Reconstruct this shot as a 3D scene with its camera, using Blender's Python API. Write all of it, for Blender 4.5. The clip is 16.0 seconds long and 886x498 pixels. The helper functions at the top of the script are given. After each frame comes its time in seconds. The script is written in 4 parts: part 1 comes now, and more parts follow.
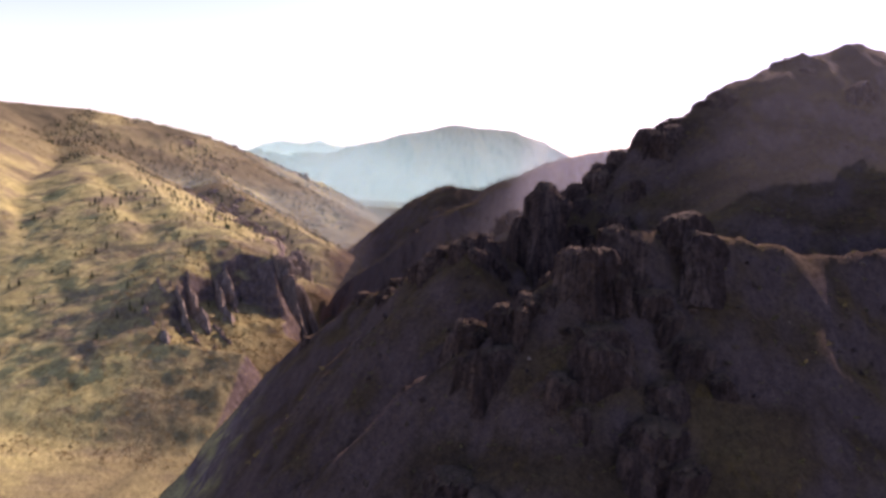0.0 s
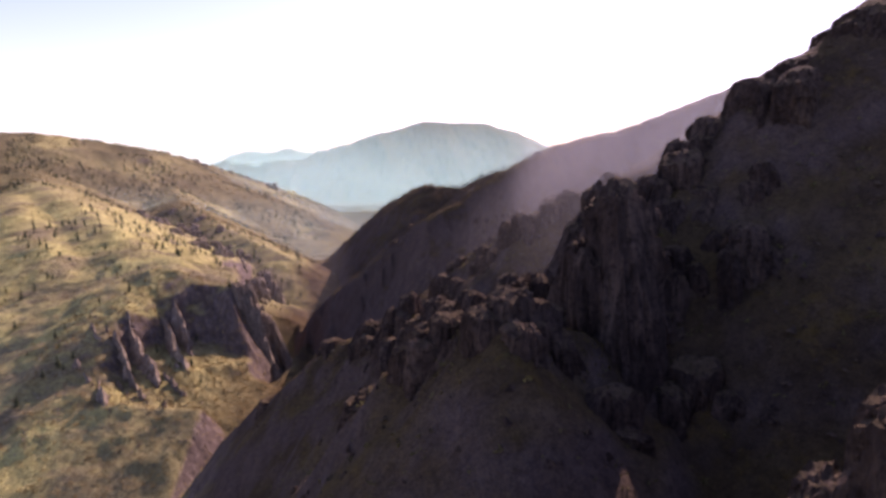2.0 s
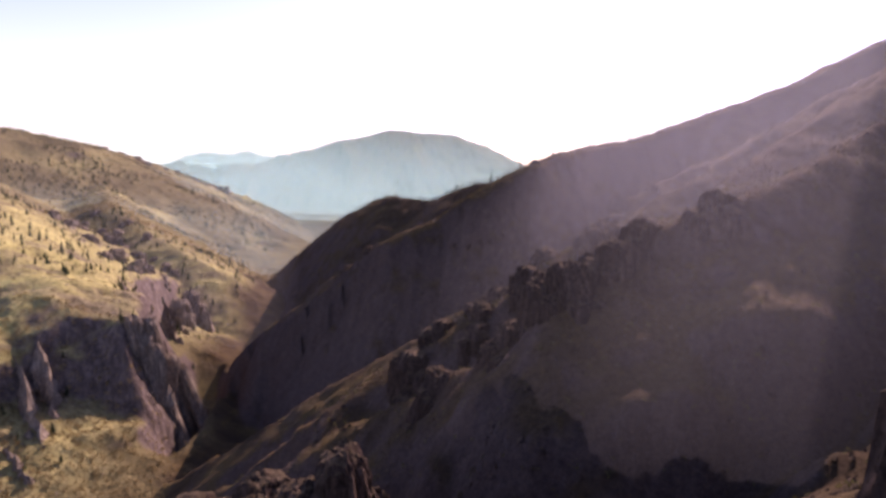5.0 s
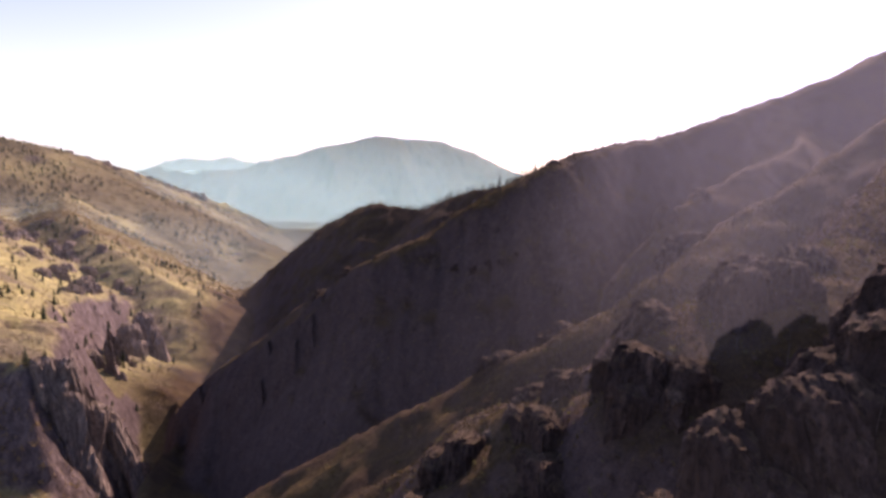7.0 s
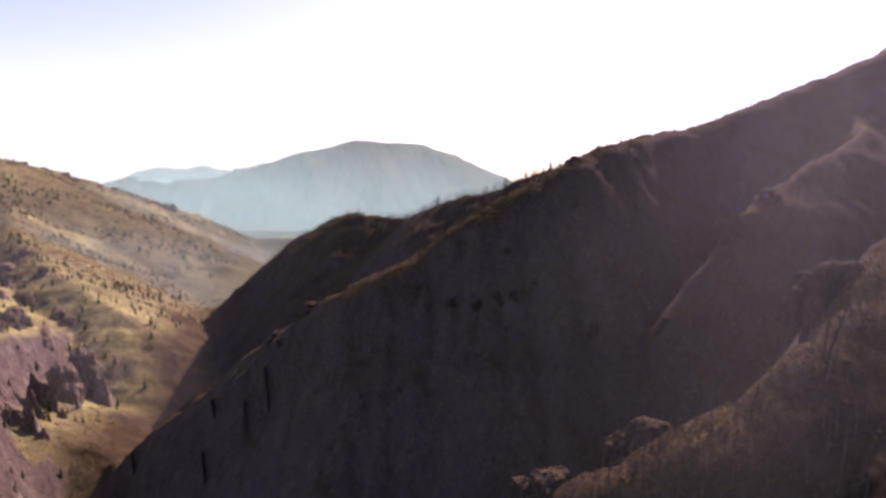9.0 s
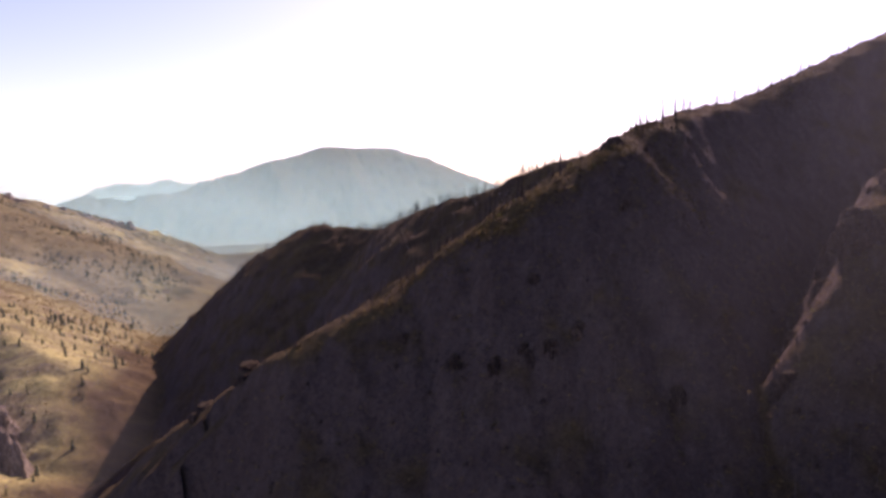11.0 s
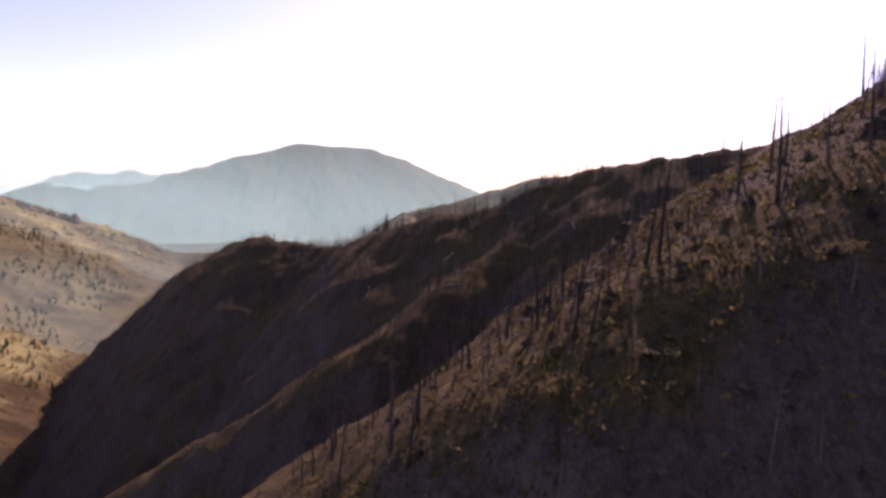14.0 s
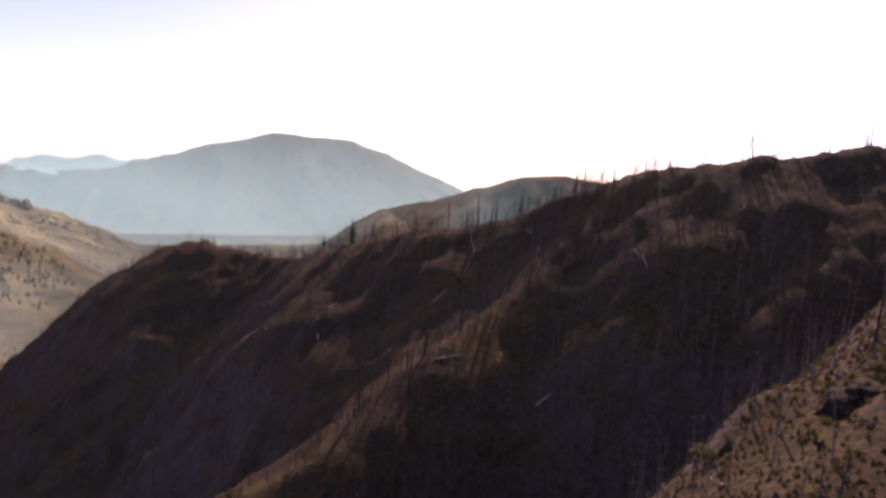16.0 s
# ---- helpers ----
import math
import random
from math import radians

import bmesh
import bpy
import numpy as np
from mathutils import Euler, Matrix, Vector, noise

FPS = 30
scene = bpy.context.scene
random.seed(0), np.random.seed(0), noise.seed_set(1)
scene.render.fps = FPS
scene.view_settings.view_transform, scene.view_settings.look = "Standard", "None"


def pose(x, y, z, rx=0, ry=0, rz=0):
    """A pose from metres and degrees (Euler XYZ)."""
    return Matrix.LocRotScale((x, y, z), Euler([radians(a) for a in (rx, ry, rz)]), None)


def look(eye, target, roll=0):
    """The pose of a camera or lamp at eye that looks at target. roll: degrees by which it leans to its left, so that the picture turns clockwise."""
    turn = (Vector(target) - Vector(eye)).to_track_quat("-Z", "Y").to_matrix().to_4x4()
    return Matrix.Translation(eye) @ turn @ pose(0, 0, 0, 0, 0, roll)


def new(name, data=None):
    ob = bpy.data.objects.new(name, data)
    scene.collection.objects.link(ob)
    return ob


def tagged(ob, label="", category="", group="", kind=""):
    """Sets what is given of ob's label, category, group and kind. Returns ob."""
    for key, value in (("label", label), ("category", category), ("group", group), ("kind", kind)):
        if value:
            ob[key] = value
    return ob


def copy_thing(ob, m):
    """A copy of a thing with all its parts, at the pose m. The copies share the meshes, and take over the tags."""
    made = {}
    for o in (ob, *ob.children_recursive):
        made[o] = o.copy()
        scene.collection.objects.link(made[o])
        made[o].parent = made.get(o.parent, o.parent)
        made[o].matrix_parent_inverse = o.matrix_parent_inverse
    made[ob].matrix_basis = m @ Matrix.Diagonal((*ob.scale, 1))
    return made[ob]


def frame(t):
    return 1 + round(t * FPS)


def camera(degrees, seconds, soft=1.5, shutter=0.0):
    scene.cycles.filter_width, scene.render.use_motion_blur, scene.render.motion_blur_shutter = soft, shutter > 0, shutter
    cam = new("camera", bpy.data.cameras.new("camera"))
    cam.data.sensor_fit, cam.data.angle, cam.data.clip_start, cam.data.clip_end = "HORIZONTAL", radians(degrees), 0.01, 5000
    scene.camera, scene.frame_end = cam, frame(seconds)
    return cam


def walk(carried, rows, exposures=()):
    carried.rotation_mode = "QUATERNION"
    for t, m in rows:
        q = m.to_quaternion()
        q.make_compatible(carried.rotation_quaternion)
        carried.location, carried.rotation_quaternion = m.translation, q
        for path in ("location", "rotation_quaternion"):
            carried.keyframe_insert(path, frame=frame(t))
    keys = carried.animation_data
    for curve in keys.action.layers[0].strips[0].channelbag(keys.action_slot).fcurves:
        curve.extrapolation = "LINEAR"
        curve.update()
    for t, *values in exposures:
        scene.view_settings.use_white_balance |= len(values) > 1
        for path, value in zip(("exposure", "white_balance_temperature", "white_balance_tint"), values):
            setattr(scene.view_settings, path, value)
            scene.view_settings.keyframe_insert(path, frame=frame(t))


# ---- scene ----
# The flight: seconds, eye (metres), yaw, pitch and lean to the right (degrees).
cam = camera(75.0, 16.0, soft=3.2)
PATH = [
    (0.0, 0.00, -0.00, 250.00, -0.69, -9.78, -4.06),
    (0.5, -1.14, 18.49, 249.59, -1.05, -9.83, -2.17),
    (1.0, -2.06, 37.06, 249.17, -1.72, -9.85, -1.29),
    (1.5, -2.51, 55.53, 248.57, -2.33, -9.91, -0.55),
    (2.0, -2.52, 73.98, 247.87, -2.66, -9.98, 0.32),
    (2.5, -2.03, 92.16, 246.91, -3.53, -10.05, -0.36),
    (3.0, -1.81, 110.24, 246.33, -4.12, -9.72, -2.08),
    (3.5, -1.42, 128.09, 245.82, -4.34, -9.34, -2.56),
    (4.0, -0.86, 145.85, 245.24, -5.12, -9.11, -2.68),
    (6.5, 0.83, 239.87, 237.36, -7.39, -8.18, -2.26),
    (7.0, 2.10, 258.03, 237.61, -7.81, -7.99, -2.53),
    (7.5, 4.10, 275.73, 237.93, -8.18, -7.99, -2.38),
    (8.0, 6.27, 293.25, 238.08, -8.49, -7.94, -2.16),
    (10.5, 11.94, 378.90, 234.62, -11.39, -7.22, 0.76),
    (11.0, 15.24, 396.77, 234.52, -11.95, -7.25, 1.27),
    (11.5, 18.70, 414.70, 234.42, -12.52, -7.15, 1.25),
    (12.0, 21.91, 432.08, 234.43, -12.97, -6.97, 0.24),
    (12.5, 25.35, 449.06, 234.83, -13.48, -6.95, -0.37),
    (13.0, 28.71, 466.11, 235.03, -13.70, -6.86, -0.29),
    (13.5, 32.44, 483.59, 235.27, -13.88, -6.80, -0.84),
    (14.0, 36.22, 500.99, 235.45, -14.39, -6.89, -1.34),
    (14.5, 40.08, 518.52, 235.39, -14.82, -6.94, -2.37),
    (15.0, 43.88, 535.62, 235.27, -15.32, -6.96, -2.88),
    (15.5, 47.71, 552.28, 235.56, -15.87, -6.85, -1.68),
    (16.0, 51.01, 569.18, 236.32, -16.52, -7.26, -3.15),
]
walk(cam, [(t, pose(x, y, z, 90 + pitch, 0, yaw) @ pose(0, 0, 0, 0, 0, -lean)) for t, x, y, z, yaw, pitch, lean in PATH],
     exposures=[(0, 1.22, 6680, 58), (4.2, 1.2, 6680, 58), (8, 1.08, 6720, 58), (16, 0.94, 6800, 60)])

# ---------------------------------------------------------------- light
SUN_AZ, SUN_EL = 32.0, 34.5     # degrees to the right of the line of flight, and above the horizon
world = bpy.data.worlds.new("sky")
scene.world = world
world.use_nodes = True
wn = world.node_tree.nodes
sky = wn.new("ShaderNodeTexSky")
sky.sky_type, sky.sun_disc = "NISHITA", False
sky.sun_elevation, sky.sun_rotation = radians(SUN_EL), radians(SUN_AZ)
sky.altitude, sky.air_density, sky.dust_density, sky.ozone_density = 1200.0, 1.0, 1.7, 2.5
wn["Background"].inputs["Strength"].default_value = 0.106
world.node_tree.links.new(sky.outputs[0], wn["Background"].inputs["Color"])

sun_dir = Vector((math.sin(radians(SUN_AZ)) * math.cos(radians(SUN_EL)), math.cos(radians(SUN_AZ)) * math.cos(radians(SUN_EL)), math.sin(radians(SUN_EL))))
sun_data = bpy.data.lights.new("sun", "SUN")
sun_data.energy, sun_data.angle, sun_data.color = 3.6, radians(0.6), (1.0, 0.90, 0.76)
sun = new("sun", sun_data)
sun.matrix_world = look(sun_dir * 3000, (0, 0, 0))


# ---------------------------------------------------------------- noise on arrays
def lattice(ix, iy, seed):
    h = (ix.astype(np.int64) * 374761393 + iy.astype(np.int64) * 668265263 + seed * 974634777) & 0x7FFFFFFF
    h = ((h ^ (h >> 13)) * 1274126177) & 0x7FFFFFFF
    h = ((h ^ (h >> 16)) * 668265263) & 0x7FFFFFFF
    return ((h ^ (h >> 15)) & 0xFFFF) / 65535.0


def value_noise(x, y, seed=0):
    """Smooth noise from -1 to 1."""
    ix, iy = np.floor(x), np.floor(y)
    fx, fy = x - ix, y - iy
    ux, uy = fx * fx * fx * (fx * (fx * 6 - 15) + 10), fy * fy * fy * (fy * (fy * 6 - 15) + 10)
    a, b = lattice(ix, iy, seed), lattice(ix + 1, iy, seed)
    c, d = lattice(ix, iy + 1, seed), lattice(ix + 1, iy + 1, seed)
    return 2 * ((a * (1 - ux) + b * ux) * (1 - uy) + (c * (1 - ux) + d * ux) * uy) - 1


def fbm(x, y, octaves=4, seed=0, gain=0.5):
    total, amp = 0.0, 1.0
    for k in range(octaves):
        c, s = math.cos(0.6 * k), math.sin(0.6 * k)
        total = total + amp * value_noise((x * c - y * s) * 2 ** k + 17.3 * k, (x * s + y * c) * 2 ** k - 9.1 * k, seed + k)
        amp *= gain
    return total


def ridged(x, y, octaves=3, seed=0):
    total, amp = 0.0, 1.0
    for k in range(octaves):
        total = total + amp * (1 - 2 * np.abs(value_noise(x * 2 ** k + 5.7 * k, y * 2 ** k + 3.3 * k, seed + k)))
        amp *= 0.5
    return total


# ---------------------------------------------------------------- the land
# Spurs that fall off more steeply past a brow: how much steeper, and how far from the crest on the far and the near side.
BROWS = {"knob_spur": (0.8, 52.0, 9.0), "snag_ridge": (0.3, 40.0, 60.0), "crag_spur": (1.0, 14.0, 80.0), "near_spur": (1.2, 3.0, 80.0), "tower_spur": (0.9, 60.0, 66.0), "bright_rib": (1.2, 3.0, 40.0), "pale_rib": (1.0, 4.0, 34.0), "rock_spur": (0.6, 10.0, 26.0), "mid_spur": (0.9, 4.0, 30.0), "face_rib": (0.35, 16.0, 12.0)}
KNOB_BROW = ((65, 85, 105, 130), (72, 64, 50, 28))   # the brow draws in to the crest uphill
# Crests: side slope, stretch of it to the sides, rounding of the crest (metres), then x, y, z along it.
CRESTS = {
    "crag_spur": (0.95, 1.3, 1.5, [(620, 360, 450), (450, 330, 392), (320, 300, 352), (230, 260, 322), (163, 225, 297), (142, 215, 295), (118, 205, 289), (92, 196, 277),
                              (72, 192, 263), (58, 190, 248), (46, 183, 237), (38, 174, 229), (31, 166, 220), (25, 165, 200), (14, 170, 172), (-12, 185, 140), (-60, 220, 100)]),
    "near_spur": (1.3, 1.1, 0.8, [(330, 170, 290), (140, 146, 240), (88, 122, 232), (60, 114, 236), (43, 110, 238), (34, 105, 236), (26, 102, 233), (19, 101, 227), (13, 101, 222), (4, 99, 214), (-15, 100, 195), (-60, 130, 130), (-115, 170, 55)]),
    "lump_spur": (1.25, 1.1, 2.0, [(110, 176, 216), (60, 164, 214), (30, 156, 217), (16, 151, 223), (9, 148, 226), (3, 153, 222), (-2, 158, 217), (-10, 166, 201), (-26, 182, 160)]),
    "dome_spur": (1.15, 1.2, 2.0, [(260, 290, 322), (200, 262, 300), (140, 236, 266), (104, 226, 245), (82, 220, 237), (62, 217, 231), (46, 213, 226), (37, 209, 219), (28, 202, 214), (18, 196, 214), (12, 215, 207),
                              (4, 238, 198), (-5, 262, 193), (-20, 284, 180), (-37, 292, 171), (-61, 305, 147), (-87, 335, 118), (-110, 365, 85), (-135, 390, 52)]),
    "mid_spur": (0.85, 1.4, 2.5, [(200, 372, 276), (140, 340, 254), (104, 322, 241), (80, 312, 233), (62, 312, 226), (50, 304, 220), (38, 300, 214), (30, 305, 203), (15, 316, 188), (-10, 335, 165), (-50, 365, 122), (-100, 405, 70)]),
    "rock_spur": (0.58, 1.7, 3.0, [(240, 425, 300), (170, 400, 262), (130, 383, 240), (104, 366, 227), (80, 348, 224), (64, 341, 222), (47, 338, 215), (35, 345, 203), (22, 347, 194), (0, 356, 174), (-40, 382, 130), (-95, 425, 75)]),
    "pale_rib": (0.55, 1.75, 2.0, [(290, 470, 315), (200, 440, 274), (158, 430, 250), (144, 428, 242), (116, 424, 225), (91, 411, 213), (81, 405, 208), (71, 406, 200), (59, 411, 192), (49, 414, 186), (35, 420, 176), (15, 425, 163), (-8, 430, 148), (-60, 450, 105), (-115, 475, 62)]),
    "knob_spur": (0.54, 2.0, 4.0, [(600, 700, 432), (468, 692, 374), (396, 682, 339), (347, 662, 318), (288, 648, 296.5), (220, 620, 272.5), (192, 615, 264), (150, 590, 256), (126, 572, 251), (97, 549, 243), (81, 545, 234), (68, 545, 226),
                              (58, 545, 221), (50, 548, 215), (36, 550, 204), (22, 550, 197), (8, 549, 191), (-6, 563, 181), (-19, 575, 168), (-30, 585, 157), (-50, 598, 138), (-80, 612, 113), (-110, 625, 80), (-132, 640, 52)]),
    "snag_ridge": (0.6, 1.5, 6.0, [(288, 648, 292), (230, 648, 264), (192, 655, 250), (156, 672, 244), (139, 690, 240), (125, 700, 234), (112, 710, 226), (90, 724, 220), (80, 742, 215), (71, 790, 206), (60, 824, 196), (43, 850, 195),
                               (16, 877, 197), (-3, 900, 191), (-39, 960, 166), (-80, 1023, 128), (-120, 1060, 90), (-152, 1090, 46), (-180, 1105, 25)]),
    "face_rib": (0.68, 1.5, 3.0, [(139, 690, 236), (102, 680, 215), (91, 672, 209), (81, 668, 205), (71, 661, 200), (61, 656, 195), (45, 656, 184), (20, 666, 166), (-30, 695, 128), (-80, 735, 88), (-125, 765, 52)]),
    "back_ridge": (0.7, 1, 20.0, [(230, 1250, 130), (300, 1900, 150), (403, 1700, 195), (420, 1550, 220), (456, 1470, 241), (525, 1470, 247), (581, 1450, 240), (700, 1430, 230), (1000, 1380, 260), (1500, 1200, 380)]),
    "tower_spur": (0.36, 1, 5.0, [(-136, 560, 108), (-146, 557, 128), (-160, 555, 134), (-190, 574, 142), (-219, 588, 153), (-248, 615, 151), (-293, 665, 158), (-343, 719, 166), (-454, 850, 181), (-582, 1009, 188), (-703, 1191, 196), (-893, 1400, 226), (-1049, 1500, 262)]),
    "sunny_slope": (0.45, 1, 16.0, [(-158, 492, 52), (-190, 513, 82), (-215, 533, 106), (-260, 562, 126), (-340, 630, 147), (-454, 765, 170), (-582, 930, 182)]),
    "grass_spur": (0.5, 1, 8.0, [(-215, 400, 40), (-280, 450, 66), (-360, 520, 92), (-480, 640, 132), (-640, 820, 175), (-820, 1050, 215), (-1049, 1400, 285)]),
    "cliff_spur": (0.55, 1, 6.0, [(-162, 905, 66), (-195, 880, 104), (-250, 930, 116), (-330, 1030, 126), (-450, 1200, 148), (-600, 1500, 172), (-760, 1760, 196)]),
    "left_ridge": (0.42, 1, 15.0, [(-1700, 1200, 420), (-1300, 1300, 335), (-1049, 1400, 289), (-900, 1490, 285), (-820, 1540, 271), (-733, 1610, 255), (-700, 1760, 228), (-672, 2000, 184), (-612, 2100, 152), (-545, 2130, 112), (-485, 2150, 55), (-430, 2150, 10)]),
    "left_spur": (0.5, 1, 10.0, [(-735, 1720, 218), (-620, 1560, 160), (-500, 1400, 105), (-400, 1290, 62), (-330, 1220, 32)]),
    "left_spur_far": (0.5, 1, 10.0, [(-690, 1930, 205), (-590, 1820, 140), (-480, 1700, 84), (-380, 1600, 34)]),
    "bright_rib": (1.0, 1.3, 2.0, [(330, 660, 292), (296, 622, 277), (258, 578, 260), (200, 545, 243), (150, 516, 224), (132, 505, 212), (116, 499, 193), (98, 496, 160), (70, 500, 110), (30, 510, 70)]),
    "smoky_mountain": (0.42, 1, 90.0, [(-940, 3800, -60), (-720, 3750, 80), (-560, 3680, 168), (-400, 3600, 262), (-150, 3600, 338), (90, 3600, 402), (220, 3600, 390), (375, 3600, 390), (500, 3500, 330), (640, 3450, 276), (780, 3350, 200), (900, 3300, 128), (1080, 3200, 60)]),
    "smoky_foot": (0.4, 1, 40.0, [(90, 3600, 380), (0, 3200, 250), (-60, 2900, 140), (-100, 2680, 40)]),
    "smoky_foot_left": (0.4, 1, 40.0, [(-400, 3600, 250), (-430, 3250, 150), (-460, 2950, 50)]),
    "smoky_foot_right": (0.4, 1, 40.0, [(375, 3600, 370), (370, 3150, 230), (330, 2800, 110), (290, 2600, 30)]),
    "far_range": (0.45, 1, 60.0, [(-1700, 4250, 70), (-1390, 4300, 112), (-1160, 4300, 228), (-1045, 4300, 212), (-900, 4300, 240), (-715, 4300, 206), (-400, 4300, 120)]),
}
RIVER = [(-260, -600, 46), (-215, 100, 44), (-188, 300, 42), (-172, 370, 42), (-140, 430, 42), (-120, 500, 41), (-113, 560, 40), (-118, 600, 39), (-138, 645, 38), (-146, 690, 37), (-150, 800, 34), (-165, 960, 30), (-190, 1080, 26),
         (-235, 1250, 22), (-270, 1500, 18), (-330, 1900, 14), (-420, 2500, 8), (-500, 3200, 2), (-800, 4200, 0), (-900, 5200, 0)]


def crest_height(x, y, slope, stretch, rounding, line, steeper=0.0, brow=0.0, near_brow=0.0):
    """The land under one crest, which falls off to both sides (faster to the west and east by stretch), and the way to the crest."""
    best, away = np.full(x.shape, -1e6), np.full(x.shape, 1e6)
    for (x0, y0, z0), (x1, y1, z1) in zip(line, line[1:]):
        dx, dy = (x1 - x0) * stretch, y1 - y0
        ex, ey = (x - x0) * stretch, y - y0
        # where along the piece the falling cone is highest
        run = math.hypot(dx, dy)
        fall = np.clip((z1 - z0) / run / slope, -0.98, 0.98)
        across = np.abs(ex * dy - ey * dx) / run
        u = np.clip(((ex * dx + ey * dy) / run + across * fall / math.sqrt(1 - fall * fall)) / run, 0, 1)
        d = np.hypot(ex - u * dx, ey - u * dy)
        best = np.maximum(best, z0 + u * (z1 - z0) - slope * (np.sqrt(d * d + rounding * rounding) - rounding) - steeper * np.maximum(d - np.where(ey < u * dy, near_brow, brow), 0))
        away = np.minimum(away, d)
    return best, away


def valley_floor(x, y):
    """The river's bed and the low benches beside it."""
    near, level = np.full(x.shape, 1e6), np.zeros(x.shape)
    for (x0, y0, z0), (x1, y1, z1) in zip(RIVER, RIVER[1:]):
        dx, dy = x1 - x0, y1 - y0
        u = np.clip(((x - x0) * dx + (y - y0) * dy) / (dx * dx + dy * dy), 0, 1)
        d = np.hypot(x - x0 - u * dx, y - y0 - u * dy)
        level = np.where(d < near, z0 + u * (z1 - z0), level)
        near = np.minimum(near, d)
    return level - 2.5 * np.exp(-(near / 7.0) ** 2) + 0.02 * np.maximum(near - 6, 0), near


def land(x, y, detail=True):
    """Height of the ground."""
    floor_z, near = valley_floor(x, y)
    wx = x + 9 * fbm(x / 70, y / 70, 3, 11)
    wy = y + 9 * fbm(x / 70, y / 70, 3, 23)
    cx, cy = x + 1.6 * fbm(x / 19, y / 19, 3, 83), y + 1.6 * fbm(x / 19, y / 19, 3, 87)
    z, away = floor_z.copy(), np.full(x.shape, 1e6)
    for name, (slope, stretch, rounding, line) in CRESTS.items():
        steeper, brow, near_brow = BROWS.get(name, (0.0, 0.0, 0.0))
        if name == "knob_spur":
            brow = np.interp(x, KNOB_BROW[0], KNOB_BROW[1])
        if name == "tower_spur":   # a sheer face at its end
            sheer = np.clip((x + 225) / 59, 0, 1) * np.clip((y - 430) / 70, 0, 1)
            steeper, near_brow = 0.15 + 1.55 * sheer, 66 - 58 * sheer
        h, d = crest_height(cx, cy, slope, stretch, rounding, line, steeper, brow, near_brow)
        if name == "tower_spur":
            h = h - 1.6 * np.maximum(x + 142, 0)   # its foot breaks off at the gorge
        away = np.minimum(away, d)
        gap = np.clip(0.5 + 0.5 * (h - z) / 6.0, 0, 1)
        z = z * (1 - gap) + h * gap + 6.0 * gap * (1 - gap) * 0.6
    # the river has cut a gorge into the sunny side's spurs
    cut = np.clip((y - 500) / 40, 0, 1) * np.clip((690 - y) / 40, 0, 1) * np.clip((-110 - x) / 10, 0, 1)
    z = np.where(cut > 0, np.minimum(z, z * (1 - cut) + cut * (floor_z + 3 + 2.6 * np.maximum(near - 9, 0) + np.clip(near - 9, 0, 10) * 0.7 * ridged((x - y) / 30, (x + y) / 40, 3, 97))), z)
    if not detail:
        return z
    high = np.clip((z - floor_z) / 25.0, 0, 1)
    right = np.clip((x + 120 + 0.1 * (y - 400)) / 60.0, 0, 1)
    far = np.clip((y - 1100) / 1200.0, 0, 1)
    # ribs and gullies that run down the slopes, weaker along the crests
    off = 0.25 + 0.75 * np.clip((away - 3) / 22.0, 0, 1)
    ribs_r = ridged(wy / 26 + wx / 130, wx / 90, 3, 31)
    ribs_l = ridged((wy * 0.80 - wx * 0.60) / 52, (wx * 0.80 + wy * 0.60) / 210, 3, 37)
    z = z + high * off * (right * (0.9 + 3.0 * np.clip((400 - y) / 60, 0, 1)) * ribs_r + (1 - right) * (3.2 + 5 * far) * ribs_l)
    z = z + high * off * (2.0 + 5 * far - 0.9 * right) * fbm(x / 48, y / 48, 4, 41)
    # spurs on the far mountains
    z = z + np.clip((y - 2500) / 500, 0, 1) * np.clip((away - 50) / 260, 0, 1) * 24 * ridged(wx / 240 + wy / 1500, wy / 900, 3, 63)
    z = z + (0.25 + 0.75 * high) * (1.1 * fbm(x / 24, y / 24, 3, 47) * off + 0.9 * fbm(x / 9, y / 9, 3, 51) + 0.5 * fbm(x / 2.8, y / 2.8, 2, 61))
    return z


def spaced(stops):
    """Grid lines: from each stop to the next with the given spacing at both ends."""
    out = [stops[0][0]]
    for (a, sa), (b, sb) in zip(stops, stops[1:]):
        while out[-1] < b:
            u = (out[-1] - a) / (b - a)
            out.append(out[-1] + sa + (sb - sa) * u)
        out[-1] = b
    return np.array(out)


GX = spaced([(-2600, 90), (-1300, 22), (-450, 5.0), (-140, 2.2), (-20, 1.5), (150, 1.5), (300, 4), (700, 18), (2600, 120)])
GY = spaced([(-700, 60), (-60, 8), (60, 2.0), (160, 1.6), (720, 1.8), (1150, 4.0), (1800, 9), (2600, 30), (4850, 34)])


# ---------------------------------------------------------------- materials
def material(name, rough=0.9):
    m = bpy.data.materials.new(name)
    m.use_nodes = True
    n, l = m.node_tree.nodes, m.node_tree.links
    b = n["Principled BSDF"]
    b.inputs["Roughness"].default_value = rough
    b.inputs["Specular IOR Level"].default_value = 0.03
    return m, n, l, b


